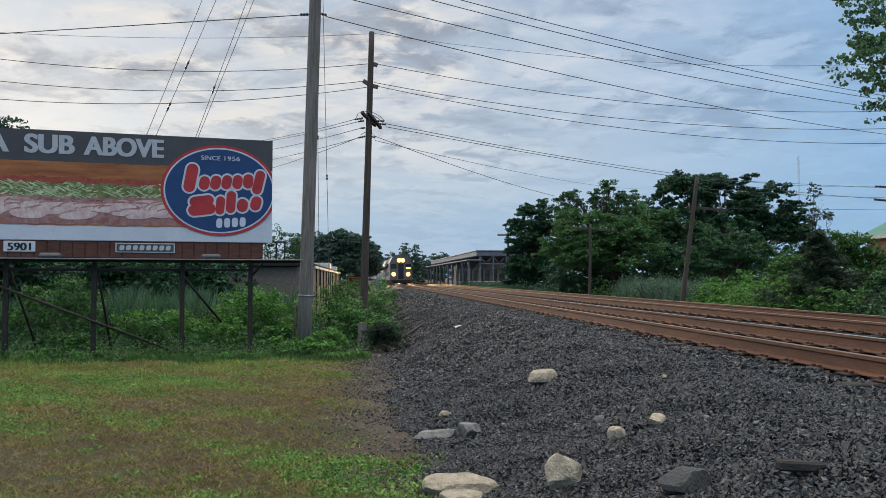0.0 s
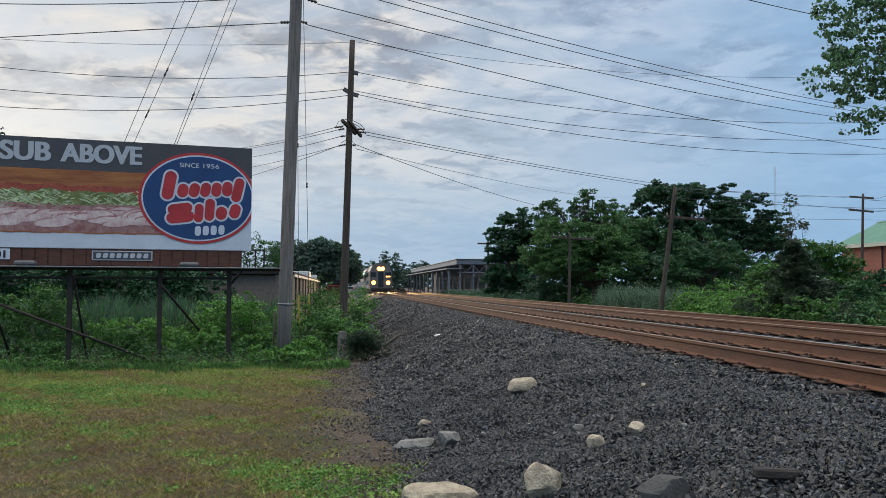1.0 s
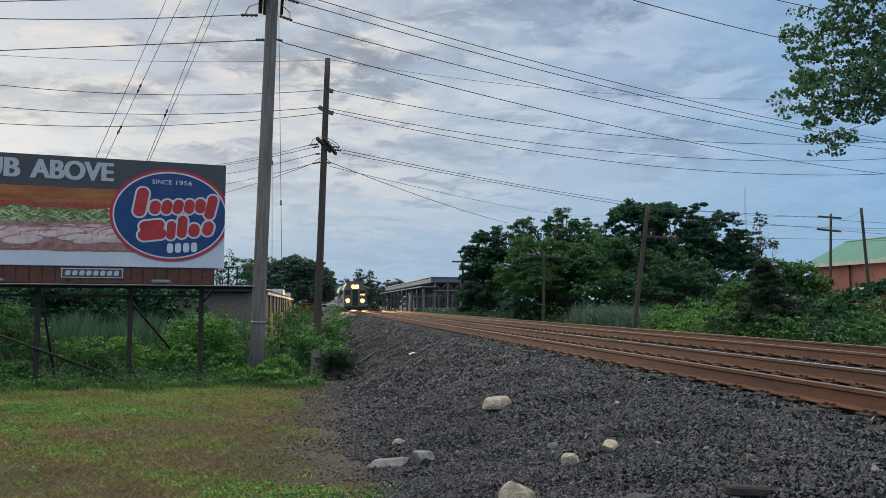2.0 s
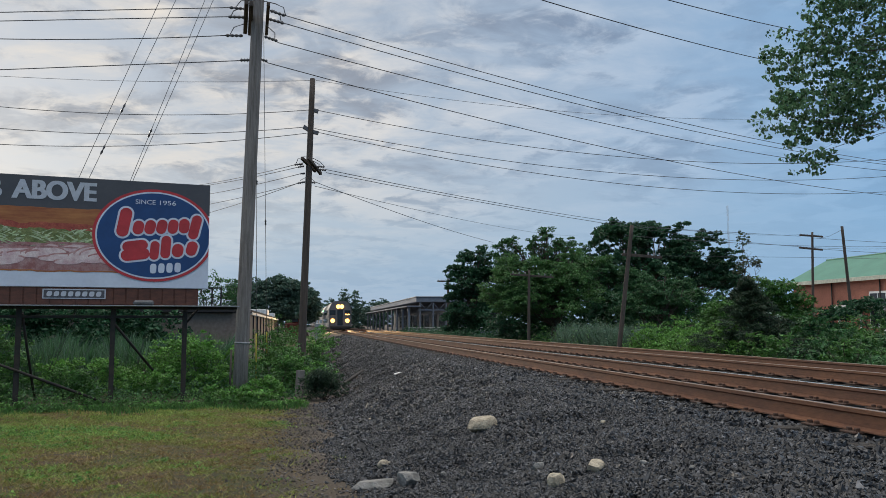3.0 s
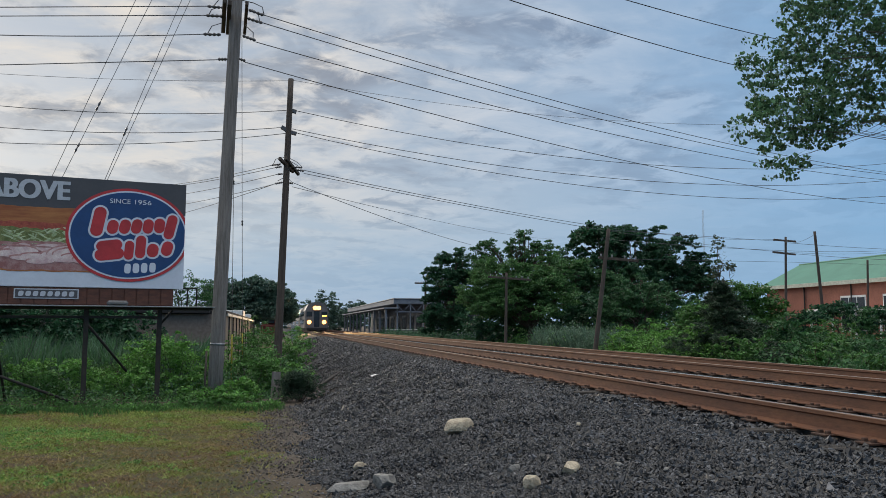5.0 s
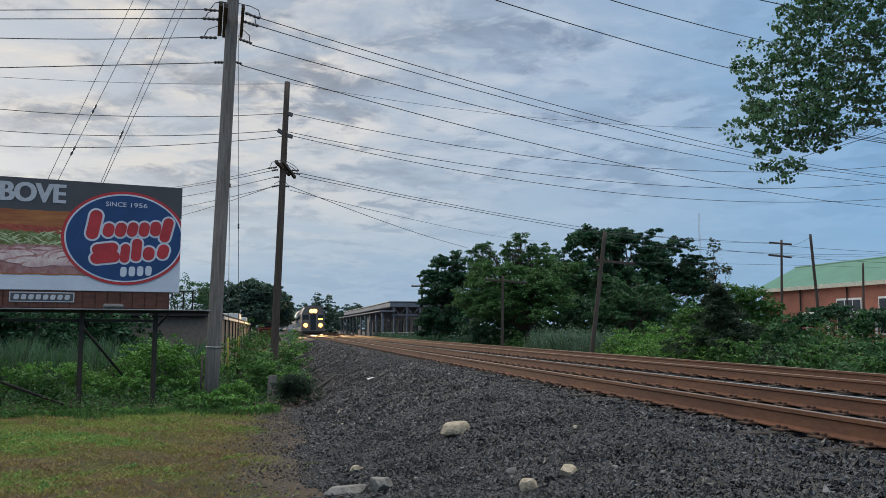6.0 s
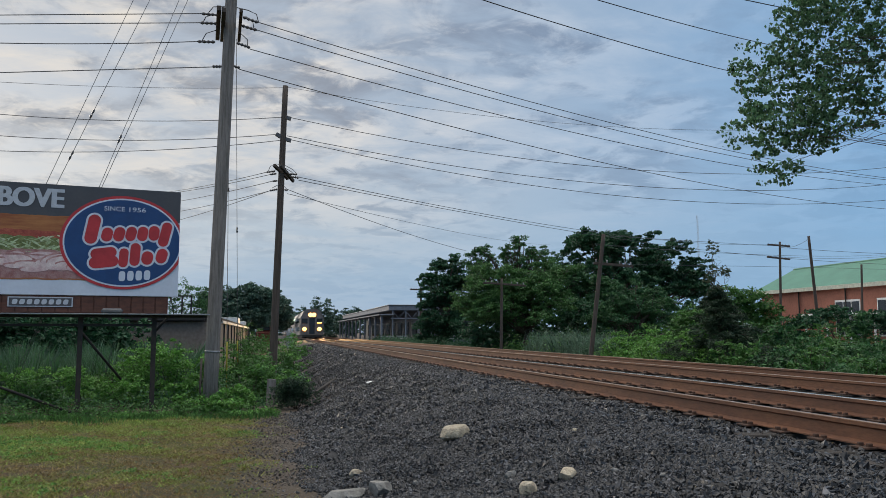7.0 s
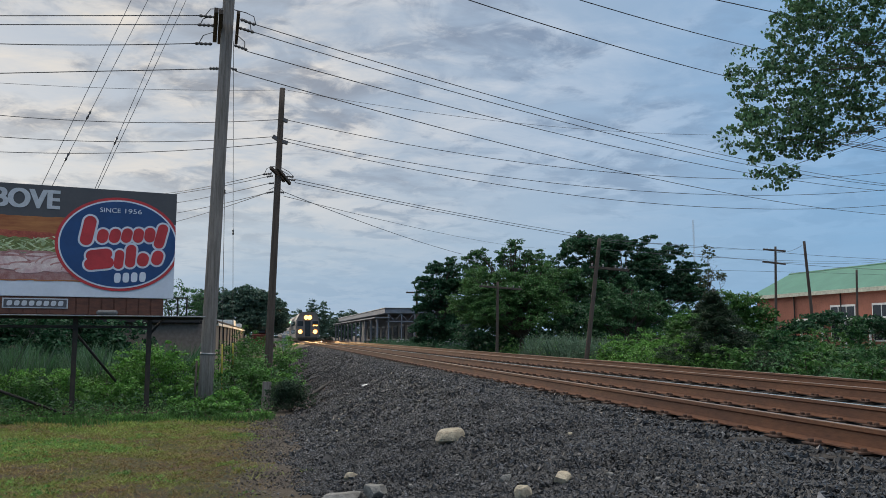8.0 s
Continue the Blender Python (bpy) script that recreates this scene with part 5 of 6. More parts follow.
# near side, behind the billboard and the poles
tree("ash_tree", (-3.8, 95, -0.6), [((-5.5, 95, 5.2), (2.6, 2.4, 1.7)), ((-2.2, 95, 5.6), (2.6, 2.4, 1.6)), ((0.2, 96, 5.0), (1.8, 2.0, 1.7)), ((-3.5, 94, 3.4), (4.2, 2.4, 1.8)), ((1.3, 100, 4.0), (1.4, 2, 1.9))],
     0.3, 0.4, M["leaf_hazed"], 0.34, 1100, 22, 0.7, "dark green tree row behind the storage building", hollow=0.3)
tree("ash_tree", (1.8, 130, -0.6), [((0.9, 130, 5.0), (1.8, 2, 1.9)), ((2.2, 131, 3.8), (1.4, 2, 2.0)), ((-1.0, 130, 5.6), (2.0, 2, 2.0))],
     0.3, 0.4, M["leaf_hazed"], 0.4, 500, 22, 0.7, "distant dark green tree beside the line", hollow=0.3)
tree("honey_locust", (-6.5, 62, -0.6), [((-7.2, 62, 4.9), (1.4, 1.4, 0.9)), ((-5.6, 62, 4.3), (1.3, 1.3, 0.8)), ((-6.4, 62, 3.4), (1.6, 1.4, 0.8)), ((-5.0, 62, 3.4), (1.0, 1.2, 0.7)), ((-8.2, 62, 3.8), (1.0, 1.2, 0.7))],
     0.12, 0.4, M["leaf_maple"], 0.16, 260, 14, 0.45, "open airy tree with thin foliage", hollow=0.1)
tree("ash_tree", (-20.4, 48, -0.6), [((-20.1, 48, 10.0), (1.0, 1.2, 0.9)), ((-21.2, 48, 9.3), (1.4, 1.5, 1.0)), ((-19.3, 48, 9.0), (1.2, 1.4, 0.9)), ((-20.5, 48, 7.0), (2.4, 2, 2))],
     0.2, 0.5, M["leaf_hazed"], 0.2, 450, 16, 0.5, "tree crown rising behind the billboard", hollow=0.2)
for bx0, by0, s, nm in ((-14, 34, 1.0, "leaf_oak"), (-17.5, 33, 1.2, "leaf_oak"), (-10.5, 36, 0.9, "leaf_oak"), (-7.8, 38, 0.8, "leaf_oak")):
    tree("hedge_tree", (bx0, by0, -0.6), [((bx0 - 1.2, by0, 1.7 * s), (1.7, 1.2, 1.4 * s)), ((bx0 + 1.2, by0, 1.5 * s), (1.7, 1.2, 1.4 * s)), ((bx0, by0, 0.6), (2.4, 1.2, 1.2)), ((bx0, by0, 2.4 * s), (1.4, 1.0, 0.9 * s))],
         0.12, 0.3, M[nm], 0.20, 420, 22, 0.46, "dark green tree in the hedge behind the billboard", hollow=0.2)

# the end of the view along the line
# these crowns take the leaf colour with haze painted in
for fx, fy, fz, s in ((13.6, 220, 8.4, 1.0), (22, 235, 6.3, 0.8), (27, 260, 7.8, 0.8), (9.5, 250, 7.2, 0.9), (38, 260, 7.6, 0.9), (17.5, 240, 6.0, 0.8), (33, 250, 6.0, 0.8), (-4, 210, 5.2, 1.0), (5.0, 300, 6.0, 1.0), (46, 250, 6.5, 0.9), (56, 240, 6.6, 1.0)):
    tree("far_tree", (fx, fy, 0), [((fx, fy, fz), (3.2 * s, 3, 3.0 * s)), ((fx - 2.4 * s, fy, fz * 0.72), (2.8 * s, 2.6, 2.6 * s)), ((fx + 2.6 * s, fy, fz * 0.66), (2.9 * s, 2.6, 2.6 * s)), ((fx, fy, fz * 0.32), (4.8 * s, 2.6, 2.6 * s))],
         0.3, 0.4, M["leaf_hazed"], 0.66, 200, 15, 1.0, "distant green tree at the end of the line", hollow=0.3)

# poplar whose branch hangs into view over the tracks
tree("poplar_tree", (12.9, 8.6, 0.1), [((8.9, 11, 6.3), (1.15, 0.8, 1.0)), ((8.1, 11, 5.35), (0.95, 0.6, 0.75)), ((7.45, 11, 4.75), (0.62, 0.5, 0.42)), ((7.75, 11, 4.2), (0.42, 0.4, 0.36)), ((8.45, 11, 4.75), (0.5, 0.5, 0.42)), ((8.85, 11, 5.2), (0.9, 0.6, 0.6)),
                                       ((9.9, 11, 5.9), (0.9, 0.8, 0.95)), ((9.3, 11, 7.4), (1.2, 0.9, 0.8)), ((11.5, 10, 7.6), (1.8, 1.6, 1.4)), ((13.5, 8, 8.6), (2.2, 2.0, 1.8)), ((8.35, 11, 6.6), (0.5, 0.5, 0.6)), ((7.55, 11, 5.75), (0.5, 0.4, 0.42))],
     0.28, 0.45, M["leaf_poplar"], 0.060, 2900, 13, 0.165, "poplar with small hanging round leaves over the tracks", droop=1.2, slim=0.9, hollow=0.15, twigs=4, limb=0.05)

# ---------------------------------------------------------------- shrubs, weeds, reeds, grass


def shrub(name, x, y, rx, ry, h, mat, leaf, count, label, category="shrub", zfun=field_z, slim=0.55):
    z0 = float(zfun(np.array(x), np.array(y)))
    t = thing(name, (x, y, z0), label=label, category=category)
    for k in range(6):
        a = k * 1.05
        e = (math.cos(a) * rx * 0.6, math.sin(a) * ry * 0.6, h * random.uniform(0.5, 0.8))
        part("stem", tube(bmesh.new(), limb_path((0, 0, -0.05), e, 0.06, 4), [0.016, 0.013, 0.010, 0.008, 0.005], 5), M["bark"], t)
    lob = [((random.uniform(-0.55, 0.55) * rx, random.uniform(-0.5, 0.5) * ry, h * random.uniform(0.25, 0.78)), (rx * 0.5, ry * 0.5, h * 0.32)) for _ in range(7)]
    pts = clumped(lob, max(8, count // 26), 26, 0.24 * min(1.5, rx), 0.35)
    pts[:, 2] = np.maximum(pts[:, 2], 0.03)
    o = new("foliage", leaves("foliage", pts, leaf, mat, 0.1, slim))
    o.parent = t
    return t


def scatter(name, x0, x1, y0, y1, n, h, mat, leaf, label, per=12, slim=0.5, category="weeds", spread=0.16):
    """A bed of low leafy weeds, too many to count: clumps over the soil, of uneven height."""
    m = n // per
    x, y = rng.uniform(x0, x1, m), rng.uniform(y0, y1, m)
    top = h * (0.55 + 0.45 * np.sin(x * 1.9 + np.cos(y * 1.3) * 2) * np.cos(y * 1.1 + 0.5)) + 0.2 * h * rng.normal(size=m)
    z = field_z(x, y) + np.maximum(top, 0.08) * rng.uniform(0.15, 1, m) ** 0.6
    c = np.stack([x, y, z], -1)
    pts = (c[:, None] + rng.normal(size=(m, per, 3)) * spread).reshape(-1, 3)
    pts[:, 2] = np.maximum(pts[:, 2], field_z(pts[:, 0], pts[:, 1]) + 0.02)
    return tagged(new(name, leaves(name, pts, leaf, mat, 0.0, slim)), label, category, kind="stuff")


def blades(name, x, y, z, h, w, mat, lean=0.25):
    """Upright tapering blades."""
    n = len(x)
    a = rng.uniform(0, 2 * math.pi, n)
    hh = h * rng.uniform(0.55, 1.25, n)
    off = rng.normal(size=(n, 2)) * lean * hh[:, None]
    b = np.stack([x, y, z], -1)
    s = np.stack([np.cos(a), np.sin(a), np.zeros(n)], -1) * (w / 2)
    tip = b + np.concatenate([off, hh[:, None]], 1)
    mid = b * 0.5 + tip * 0.5 + np.concatenate([-off * 0.25, np.zeros((n, 1))], 1)
    v = np.stack([b - s, b + s, mid + s * 0.7, tip, mid - s * 0.7], 1).reshape(-1, 3)
    i = np.arange(n)[:, None] * 5
    me = from_arrays(name, v, i + np.arange(5)[None], mat)
    return new(name, me)


def short_blades(name, x, y, z, h, w, mat, lean):
    """Mown blades, one pointed sliver each."""
    n = len(x)
    a = rng.uniform(0, 2 * math.pi, n)
    hh = h * rng.uniform(0.5, 1.3, n)
    b = np.stack([x, y, z], -1)
    s = np.stack([np.cos(a), np.sin(a), np.zeros(n)], -1) * (w / 2)[:, None]
    tip = b + np.concatenate([rng.normal(size=(n, 2)) * (lean * hh)[:, None], hh[:, None]], 1)
    return new(name, from_arrays(name, np.stack([b - s, b + s, tip], 1).reshape(-1, 3), np.arange(3 * n).reshape(n, 3), mat))


# thicket along the back of the lawn and under the billboard
scatter("weed_bed", -22, 0.3, 22.8, 27.5, 18000, 0.42, M["leaf_elm"], 0.10, "dense green leafy weeds behind the lawn")
scatter("weed_bed", -22, 0.0, 20.7, 22.4, 15000, 0.13, M["leaf_shrub"], 0.065, "low bright green weeds along the lawn's edge")
scatter("weed_bed", -20, 1.4, 27, 40, 30000, 1.0, M["leaf_elm"], 0.11, "tall green weeds before the storage building")
for mat, n in (("reed", 6000), ("leaf_elm", 9000)):
    x = rng.uniform(-12, -2.6, n)
    y = rng.uniform(27.5, 34, n)
    tagged(blades("reeds", x, y, field_z(x, y), 1.45 + 0.25 * np.sin(x * 2.7 + y), 0.035, M[mat], 0.24), "tall green reeds behind the billboard", "reeds", kind="stuff")
for sx0, sy0, rx, ry, h, mt, n in ((-3.6, 24.2, 1.3, 0.9, 1.75, "leaf_weed", 1900), (-4.6, 25.5, 1.2, 0.9, 1.5, "leaf_shrub", 1500), (-7.0, 23.8, 1.0, 0.8, 1.3, "leaf_weed", 1500), (-8.6, 23.4, 1.2, 0.9, 2.1, "leaf_shrub", 2000), (-10.4, 24, 1.4, 0.9, 2.0, "leaf_shrub", 2000),
                              (-5.2, 24.0, 1.1, 0.8, 1.2, "leaf_weed", 1500), (-2.9, 23.9, 0.9, 0.8, 2.0, "leaf_weed", 1800), (-6.0, 22.4, 1.0, 0.6, 0.85, "leaf_shrub", 1200), (-8.2, 21.6, 1.0, 0.6, 0.8, "leaf_shrub", 1200), (-4.0, 22.6, 0.9, 0.6, 0.9, "leaf_weed", 1200), (-2.5, 22.9, 0.8, 0.5, 0.75, "leaf_weed", 1100), (-0.9, 22.6, 0.75, 0.5, 0.75, "leaf_weed", 1200),
                              (-2.2, 21.4, 0.7, 0.4, 0.42, "leaf_weed", 800), (-1.2, 21.6, 0.7, 0.4, 0.42, "leaf_weed", 900), (-0.6, 24.5, 0.9, 0.7, 1.35, "leaf_shrub", 1500), (0.0, 26.5, 0.9, 0.7, 1.1, "leaf_weed", 1500), (-0.5, 28.5, 1.2, 0.9, 1.6, "leaf_shrub", 1700), (-2.4, 27, 1.3, 0.9, 1.5, "leaf_weed", 1700),
                              (0.9, 29.5, 0.8, 0.9, 0.8, "leaf_weed", 1200), (0.8, 34, 1.1, 1.2, 1.8, "leaf_shrub", 1500), (-0.9, 36, 1.4, 1.2, 2.3, "leaf_shrub", 1700), (0.9, 40, 1.0, 1.5, 2.1, "leaf_weed", 1400), (-0.6, 44, 1.4, 1.5, 2.5, "leaf_shrub", 1500)):
    if sx0 < -1.5:
        sy0 += 1.5
    shrub("shrub", sx0, sy0, rx, ry, h, M[mt], 0.10, int(n * 1.7), "leafy green shrub behind the lawn" if mt == "leaf_shrub" else "bright green leafy shrub behind the lawn")
shrub("juniper_bush", 0.74, 22.5, 0.72, 0.5, 0.98, M["leaf_cedar"], 0.075, 9000, "small dark feathery bush at the ballast's foot", slim=0.25)
lr = random.Random(77)
for k in range(26):
    wx = -11.5 + k * 0.45 + lr.uniform(-0.2, 0.2)
    mt = lr.choice(("leaf_weed", "leaf_shrub", "leaf_shrub"))
    shrub("weed_clump", wx, 20.7 + lr.uniform(-0.35, 0.6), lr.uniform(0.3, 0.6), 0.3, lr.uniform(0.12, 0.28), M[mt], 0.075, 380, "low leafy green weed clump at the lawn's edge", "weed")
# beyond the tracks
for k in range(16):
    wx, wy = 13.3 + lr.uniform(0, 1.2) + (k % 4) * 1.9, 18.5 + (k // 4) * 2.6 + lr.uniform(-0.8, 0.8)
    shrub("weed_clump", wx, wy, lr.uniform(0.7, 1.1), 0.7, lr.uniform(0.8, 1.35), M["leaf_shrub" if wx < 16 else "leaf_maple"], 0.12, 1100, "bright green leafy weed clump beyond the far track", "weed")
scatter("weed_bed", 12.9, 30, 17, 34, 26000, 0.75, M["leaf_maple"], 0.13, "green leafy weeds beyond the far track", 26, spread=0.2)
scatter("weed_bed", 12.9, 15.2, 23, 31, 9000, 1.1, M["leaf_weed"], 0.10, "bright green leafy weeds beside the far track", 26, spread=0.17)
scatter("weed_bed", 12.8, 34, 34, 48, 30000, 1.2, M["leaf_shrub"], 0.13, "dark green undergrowth below the far trees")
scatter("weed_bed", 11.8, 16, 48, 100, 18000, 1.0, M["leaf_oak"], 0.18, "dark green undergrowth along the line")
for k in range(14):
    wx, wy = 13.2 + (k % 2) * 0.9 + lr.uniform(0, 0.5), 24.4 + (k // 2) * 1.0 + lr.uniform(-0.3, 0.3)
    shrub("weed_clump", wx, wy, lr.uniform(0.6, 0.9), 0.6, lr.uniform(1.15, 1.6), M["leaf_weed"], 0.10, 1300, "tall bright yellow-green weed clump beyond the far track", "weed")
n = 5200
x = 13.0 + 2.2 * rng.uniform(0, 1, n) ** 1.3
y = rng.uniform(31.0, 40.0, n) + 0.5 * np.sin(x * 5)
tagged(blades("reeds", x, y, field_z(x, y), 1.15 + 0.22 * np.sin(x * 4.3 + y * 1.7), 0.035, M["reed"], 0.22), "pale reeds along the far track", "reeds", kind="stuff")
scatter("weed_bed", 12.9, 15.4, 31.0, 40.0, 16000, 1.35, M["reed"], 0.13, "pale bluish-green mugwort among the reeds", 10, 0.3, spread=0.12)
shrub("flowering_shrub", 17.9, 28.6, 0.8, 0.6, 3.2, M["leaf_pale"], 0.10, 1500, "shrub with pale cream flower clusters beyond the track")
for sx0, sy0, rx, h in ((20.4, 27.6, 1.1, 1.9), (23.4, 28.0, 1.2, 2.2), (25.6, 27.4, 1.2, 2.0), (27.5, 28.5, 1.2, 2.3)):
    shrub("sumac_shrub", sx0, sy0, rx, 0.8, h, M["leaf_maple"], 0.17, 1300, "dark green sumac shrub beyond the far track", slim=0.4)
for sx0, sy0, rx, h, mt in ((17.5, 23.5, 1.0, 1.5, "leaf_maple"), (19.5, 24.5, 1.3, 1.7, "leaf_shrub"), (22, 25, 1.4, 1.5, "leaf_maple"), (16.2, 26.5, 1.2, 1.9, "leaf_shrub"), (18.5, 27, 1.2, 2.0, "leaf_maple"), (24.5, 26.5, 1.3, 1.6, "leaf_shrub"), (15.2, 31, 1.2, 1.7, "leaf_shrub"), (17.4, 33, 1.4, 2.4, "leaf_shrub"), (20, 36, 1.8, 2.8, "leaf_maple"), (28, 36, 2.0, 2.6, "leaf_maple")):
    shrub("shrub", sx0, sy0, rx, 0.9, h, M[mt], 0.13, 1500, "leafy green shrub beyond the far track")
# lawn


def lawn_patch(x, y):
    """How green the lawn is: below zero it is dry; a worn brown belt lies across the middle."""
    v = 0.75 * np.sin(x * 1.1 + 2 * np.cos(y * 0.7)) * np.cos(y * 0.9 + x * 0.4) + 0.45 * np.sin(x * 3.7 + y * 2.9) + 0.35 * np.sin(x * 7.1 - y * 6.3)
    v = v + 0.25 * np.sin(x * 13 + 3 * np.sin(y * 5)) * np.cos(y * 11 - x * 4)
    belt = np.exp(-((x + 1.3) / 1.5) ** 2 - ((y - 11.5) / 3.6) ** 2) + 0.7 * np.exp(-((x + 3.6) / 0.9) ** 2 - ((y - 7.8) / 1.0) ** 2)
    near = np.exp(-((x - 0.0) / 1.2) ** 2 - ((y - 6.4) / 1.3) ** 2)
    return v - 1.2 * belt + 0.9 * near


def turf(n, per, mat, name, label, lo, hi, height, width, radius, lean):
    """Tufts of short grass where lawn_patch lies between lo and hi, thinning out towards the bare strip."""
    x = rng.uniform(-13, 0.8, n)
    y = 4.5 + 16.4 * rng.uniform(0, 1, n) ** 1.25
    ok = (x > -0.62 * y - 1.0) & (x < np.where(y < 7.9, 0.62, -0.30) + 0.34 * rng.normal(size=n)) & (x < 0.8)
    v = lawn_patch(x, y) + 0.40 * rng.normal(size=n)
    ok &= (v > lo) & (v < hi)
    x, y = x[ok], y[ok]
    m = len(x)
    r = radius * rng.lognormal(0, 0.45, (m, 1)) * (0.8 + 0.03 * y[:, None])
    tall = np.repeat(height * rng.lognormal(0, 0.40, m), per)
    x = (x[:, None] + rng.normal(size=(m, per)) * r).ravel()
    y = (y[:, None] + rng.normal(size=(m, per)) * r * 0.8).ravel()
    z = field_z(x, y) + wobble(x, y, 0.018, 1.0) - 0.006
    tagged(short_blades(name, x, y, z, tall, width * (0.7 + 0.06 * y), mat, lean), label, "grass", kind="stuff")


turf(52000, 11, M["grass_green"], "lawn_grass", "short bright green grass growing in patches", 0.02, 9, 0.030, 0.012, 0.045, 1.1)
turf(40000, 10, M["grass"], "worn_grass", "short olive and yellowish mown grass", -0.75, 0.55, 0.028, 0.012, 0.05, 1.3)
turf(40000, 10, M["grass_dry"], "dry_grass", "short dry brown grass between green patches", -9, 0.02, 0.019, 0.012, 0.05, 1.2)
n = 9000
x = rng.uniform(-9, 0.7, n)
y = 4.6 + 12 * rng.uniform(0, 1, n) ** 1.2
ok = (lawn_patch(x, y) > 0.30 + 0.35 * rng.normal(size=n)) & (x < np.where(y < 7.9, 0.6, -0.25) + 0.2 * rng.normal(size=n)) & (x > -0.62 * y - 1)
c = np.stack([x[ok], y[ok]], -1)
c = (c[:, None] + rng.normal(size=(len(c), 16, 2)) * 0.055 * rng.lognormal(0, 0.4, (len(c), 1, 1))).reshape(-1, 2)
c = np.column_stack([c, field_z(c[:, 0], c[:, 1]) + wobble(c[:, 0], c[:, 1], 0.018, 1.0) + rng.uniform(0.012, 0.045, len(c))])
tagged(new("clover", leaves("clover", c, 0.030, M["clover"], 0.0, 0.85)), "low bright green clover and broad-leaved weeds in the lawn", "weeds", kind="stuff")
# pebbles on the bare strip
n = 5500
x = rng.normal(0.20, 0.34, n)
y = 6.0 + 15 * rng.uniform(0, 1, n) ** 1.1
s_ = np.minimum(0.014 * rng.lognormal(0, 0.55, (n, 1, 1)), 0.034)
cube = np.array([(a, b, c) for a in (-1, 1) for b in (-1, 1) for c in (-1, 1)], float)
v = cube[None] * rng.uniform(0.5, 1.1, (n, 8, 3)) * s_ * 0.5 + np.stack([x, y, field_z(x, y) + 0.012], -1)[:, None]
f = (np.arange(n)[:, None, None] * 8 + np.array([(0, 1, 3, 2), (4, 6, 7, 5), (0, 4, 5, 1), (2, 3, 7, 6), (0, 2, 6, 4), (1, 5, 7, 3)])[None]).reshape(-1, 4)
tagged(new("gravel", from_arrays("gravel", v.reshape(-1, 3), f, M["grit"])), "fine grey gravel strewn on the bare strip", "gravel", kind="stuff")
n = 2600
x = rng.uniform(-12, 0.3, n)
y = 20.5 - np.abs(rng.normal(0, 0.5, n)) + 0.3 * np.sin(x * 2.1) + 0.2 * np.sin(x * 5.3)
tagged(blades("edge_grass", x, y, field_z(x, y), 0.16, 0.018, M["leaf_shrub"], 0.4), "longer green grass along the lawn's edge", "grass", kind="stuff")

# ---------------------------------------------------------------- rocks and litter


def rock(x, y, size, mat, label, seed, rz=0.0, flatness=1.0, sink=0.25, name="rock", zfun=None):
    """A broken angular stone: a cut block with chipped edges."""
    lr = random.Random(seed)
    bm = bmesh.new()
    bmesh.ops.create_icosphere(bm, subdivisions=3, radius=1.0)
    cuts = [(Vector((lr.gauss(0, 1), lr.gauss(0, 1), lr.gauss(0, 0.8))).normalized(), lr.uniform(0.62, 0.9)) for _ in range(12)]
    cuts += [(Vector((lr.gauss(0, 0.08), lr.gauss(0, 0.08), 1)).normalized(), 0.55 * flatness)]
    for v in bm.verts:
        p = v.co.copy()
        for nrm, d in cuts:
            k = p.dot(nrm)
            if k > d:
                p -= nrm * (k - d)
        p += p.normalized() * 0.035 * noise.noise(p * 4 + Vector((seed, 0, 0)))
        v.co = Vector((p.x * size[0] / 1.6, p.y * size[1] / 1.6, p.z * size[2] / (0.55 * flatness + 0.75)))
    z = max(float(bed_z(np.array(x), np.array(y))) if x > 0.55 else -9, float(field_z(np.array(x), np.array(y))))
    ob = solid(name, bm, mat, label, "rock", "loose rocks")
    ob.matrix_basis = pose(x, y, z + size[2] * (0.5 - sink), lr.uniform(-6, 6), lr.uniform(-6, 6), rz)
    return ob


rock(0.82, 6.45, (0.52, 0.34, 0.17), M["rock_pale"], "pale flat sandstone slab at the lawn's edge", 3, 5, 0.8, 0.15)
rock(0.79, 6.09, (0.36, 0.26, 0.13), M["rock_pale"], "pale flat sandstone slab at the lawn's edge", 5, 20, 0.8, 0.15)
rock(1.51, 5.87, (0.26, 0.22, 0.28), M["rock_pale"], "upright pale angular rock on ballast", 8, 30, 1.6, 0.2)
rock(0.84, 8.90, (0.46, 0.26, 0.12), M["rock_grey"], "grey flat slab at the ballast's foot", 11, 15, 0.8, 0.1)
rock(1.20, 8.80, (0.25, 0.22, 0.16), M["rock_grey"], "grey stone leaning beside a slab", 12, 40, 1.0, 0.1)
rock(1.05, 9.85, (0.14, 0.10, 0.11), M["rock_pale"], "small pale stone at the ballast's foot", 14, 0, 1.4, 0.1)
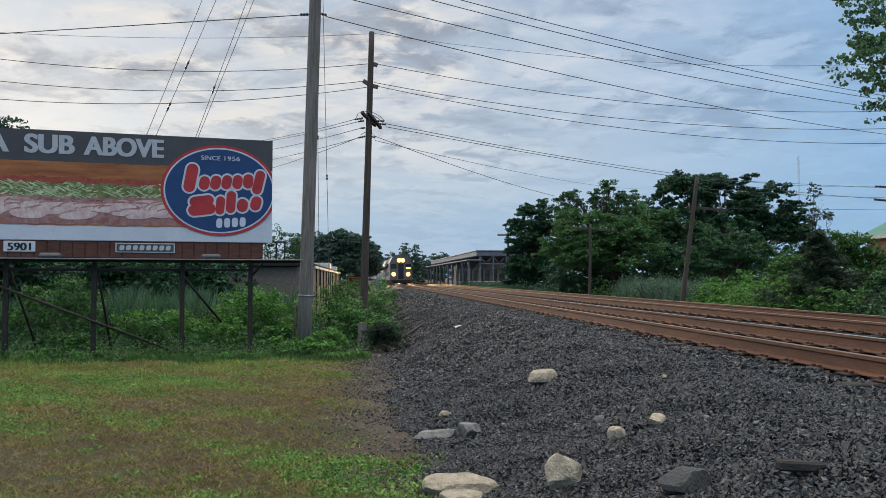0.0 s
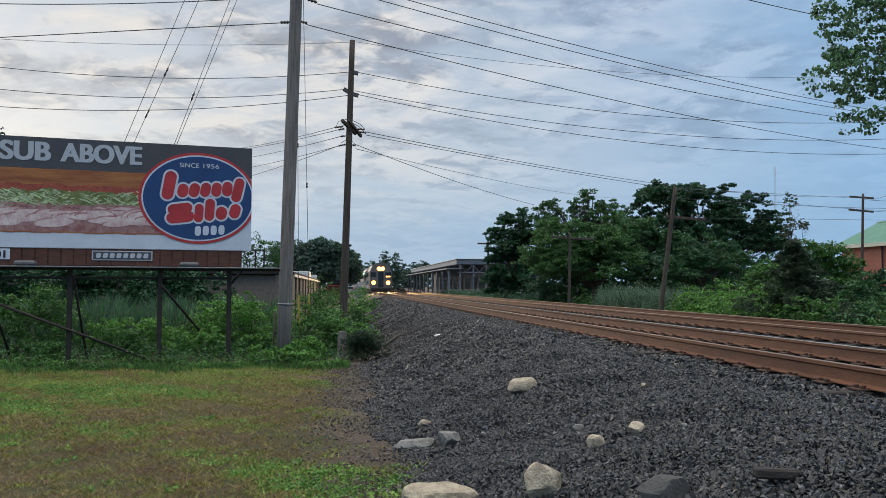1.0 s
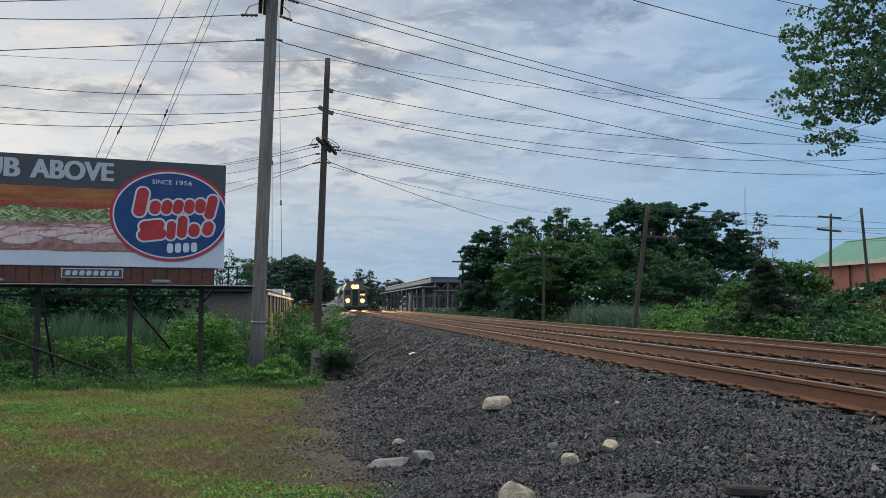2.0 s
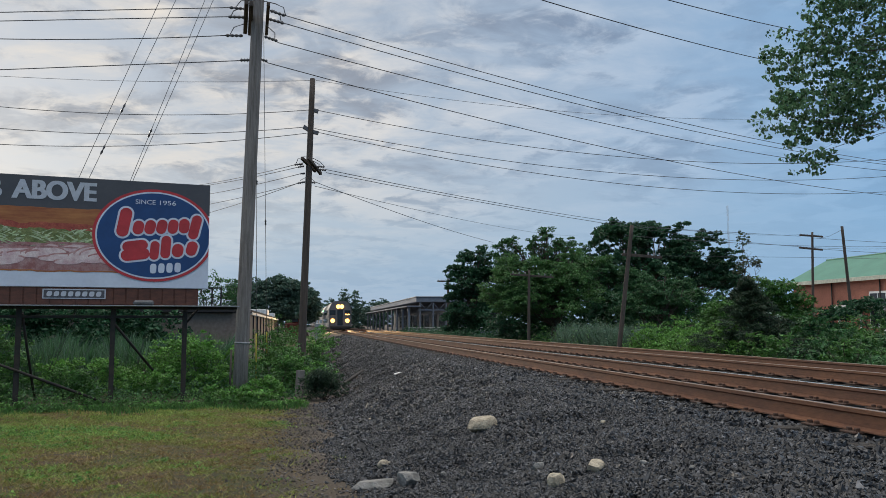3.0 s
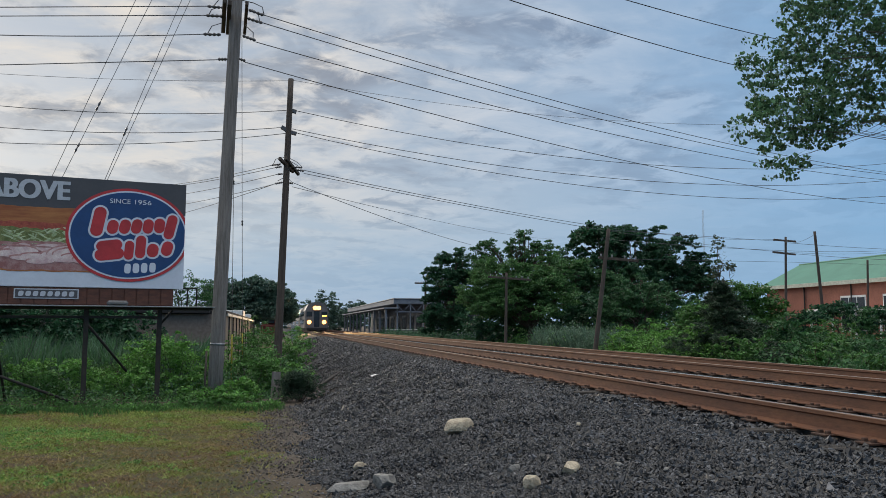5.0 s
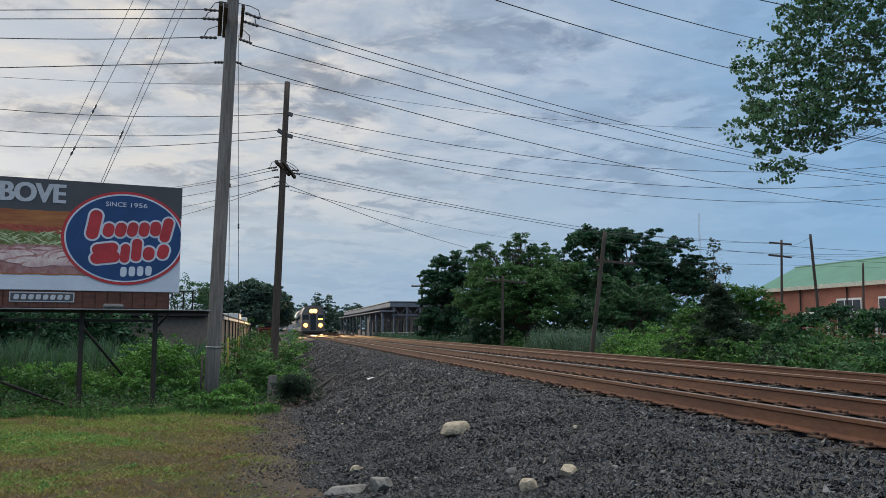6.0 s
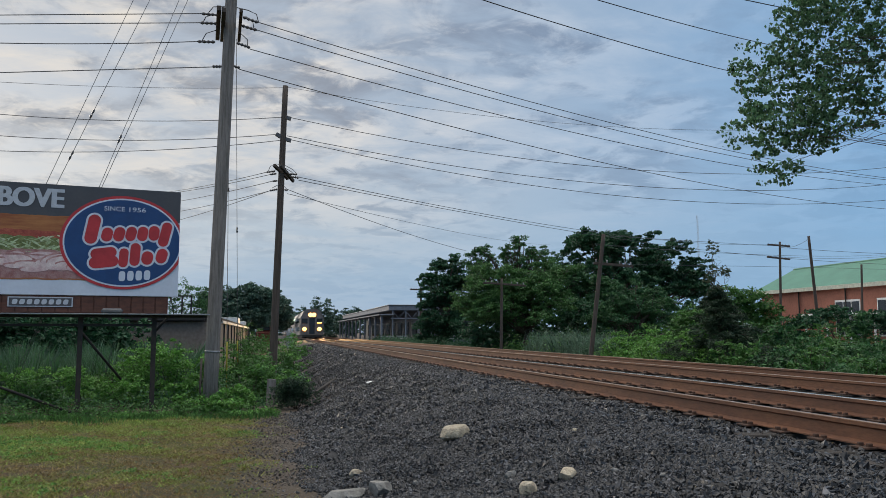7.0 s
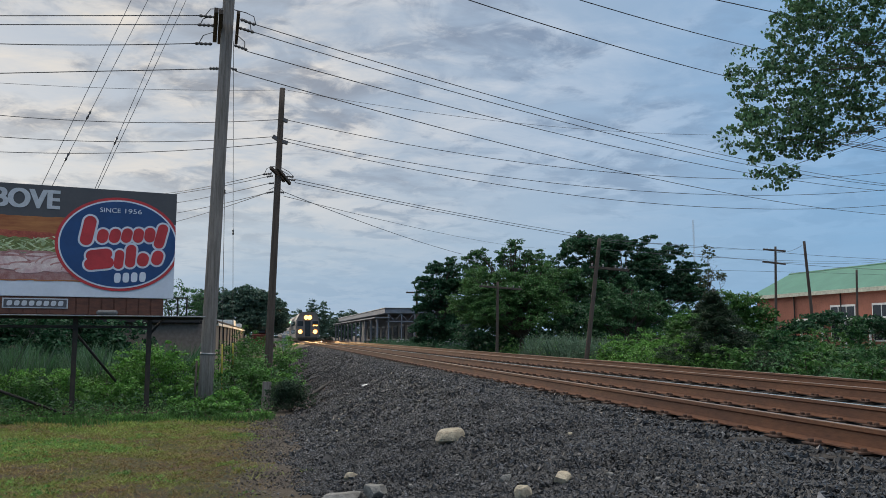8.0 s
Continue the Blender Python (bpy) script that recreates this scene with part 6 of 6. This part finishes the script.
rock(2.31, 10.0, (0.34, 0.24, 0.19), M["rock_pale"], "pale blocky rock on the ballast bank", 17, 12, 1.2, 0.1)
rock(2.16, 6.61, (0.13, 0.11, 0.12), M["rock_pale"], "small pale stone on the ballast bank", 19, 0, 1.4, 0.1)
rock(2.52, 6.64, (0.16, 0.13, 0.11), M["rock_pale"], "small pale brown stone on the ballast bank", 21, 60, 1.2, 0.2)
rock(2.20, 7.25, (0.11, 0.09, 0.09), M["rock_grey"], "small grey stone on the ballast bank", 23, 0, 1.2, 0.2)
rock(2.03, 4.88, (0.30, 0.24, 0.20), M["rock_dark"], "dark rounded rock on the ballast bank", 25, 10, 1.2, 0.2)
rock(2.69, 21.4, (0.26, 0.2, 0.06), M["white_paint"], "white scrap lying on the ballast", 27, 10, 0.8, 0.1)
lr = random.Random(31)
for k in range(26):
    yy = 4 + 20 * lr.random() ** 1.4
    xx = lr.uniform(0.9, 4.2)
    s = lr.uniform(0.03, 0.06)
    rock(xx, yy, (s, s * 0.8, s * 0.7), M["rock_pale" if lr.random() < 0.5 else "rock_grey"], "small pale stone among the ballast", 40 + k, lr.uniform(0, 180), 1.2, 0.0, "pebble")
bm = boxed((-0.16, -0.035, -0.03), (0.16, 0.035, 0.03), 0.012, pose(2.58, 4.50, float(bed_z(np.array(2.58), np.array(4.50))) + 0.05, 0, 6, 12))
solid("wood_scrap", bm, M["tie"], "short dark scrap of wood on the ballast", "wood scrap")
bm = boxed((-0.75, -0.05, -0.05), (0.75, 0.05, 0.05), 0.015, pose(1.75, 25.5, float(bed_z(np.array(1.75), np.array(25.5))) + 0.03, 0, -12, 62))
solid("old_timber", bm, M["tie"], "weathered dark timber lying on the bank", "timber")
bm = boxed((-0.12, -0.03, -0.3), (0.12, 0.03, 0.75), 0.01, pose(0.05, 23.4, -0.45, 0, 3, 10))
solid("board_post", bm, M["pole"], "short weathered grey wooden post among shrubs", "post")
bm = tube(bmesh.new(), [(-1.87, 23.3, -0.7), (-1.83, 23.3, 0.9)], 0.03, 7)
solid("stake", bm, M["pole_dark"], "thin wooden stake beside the utility pole", "stake")
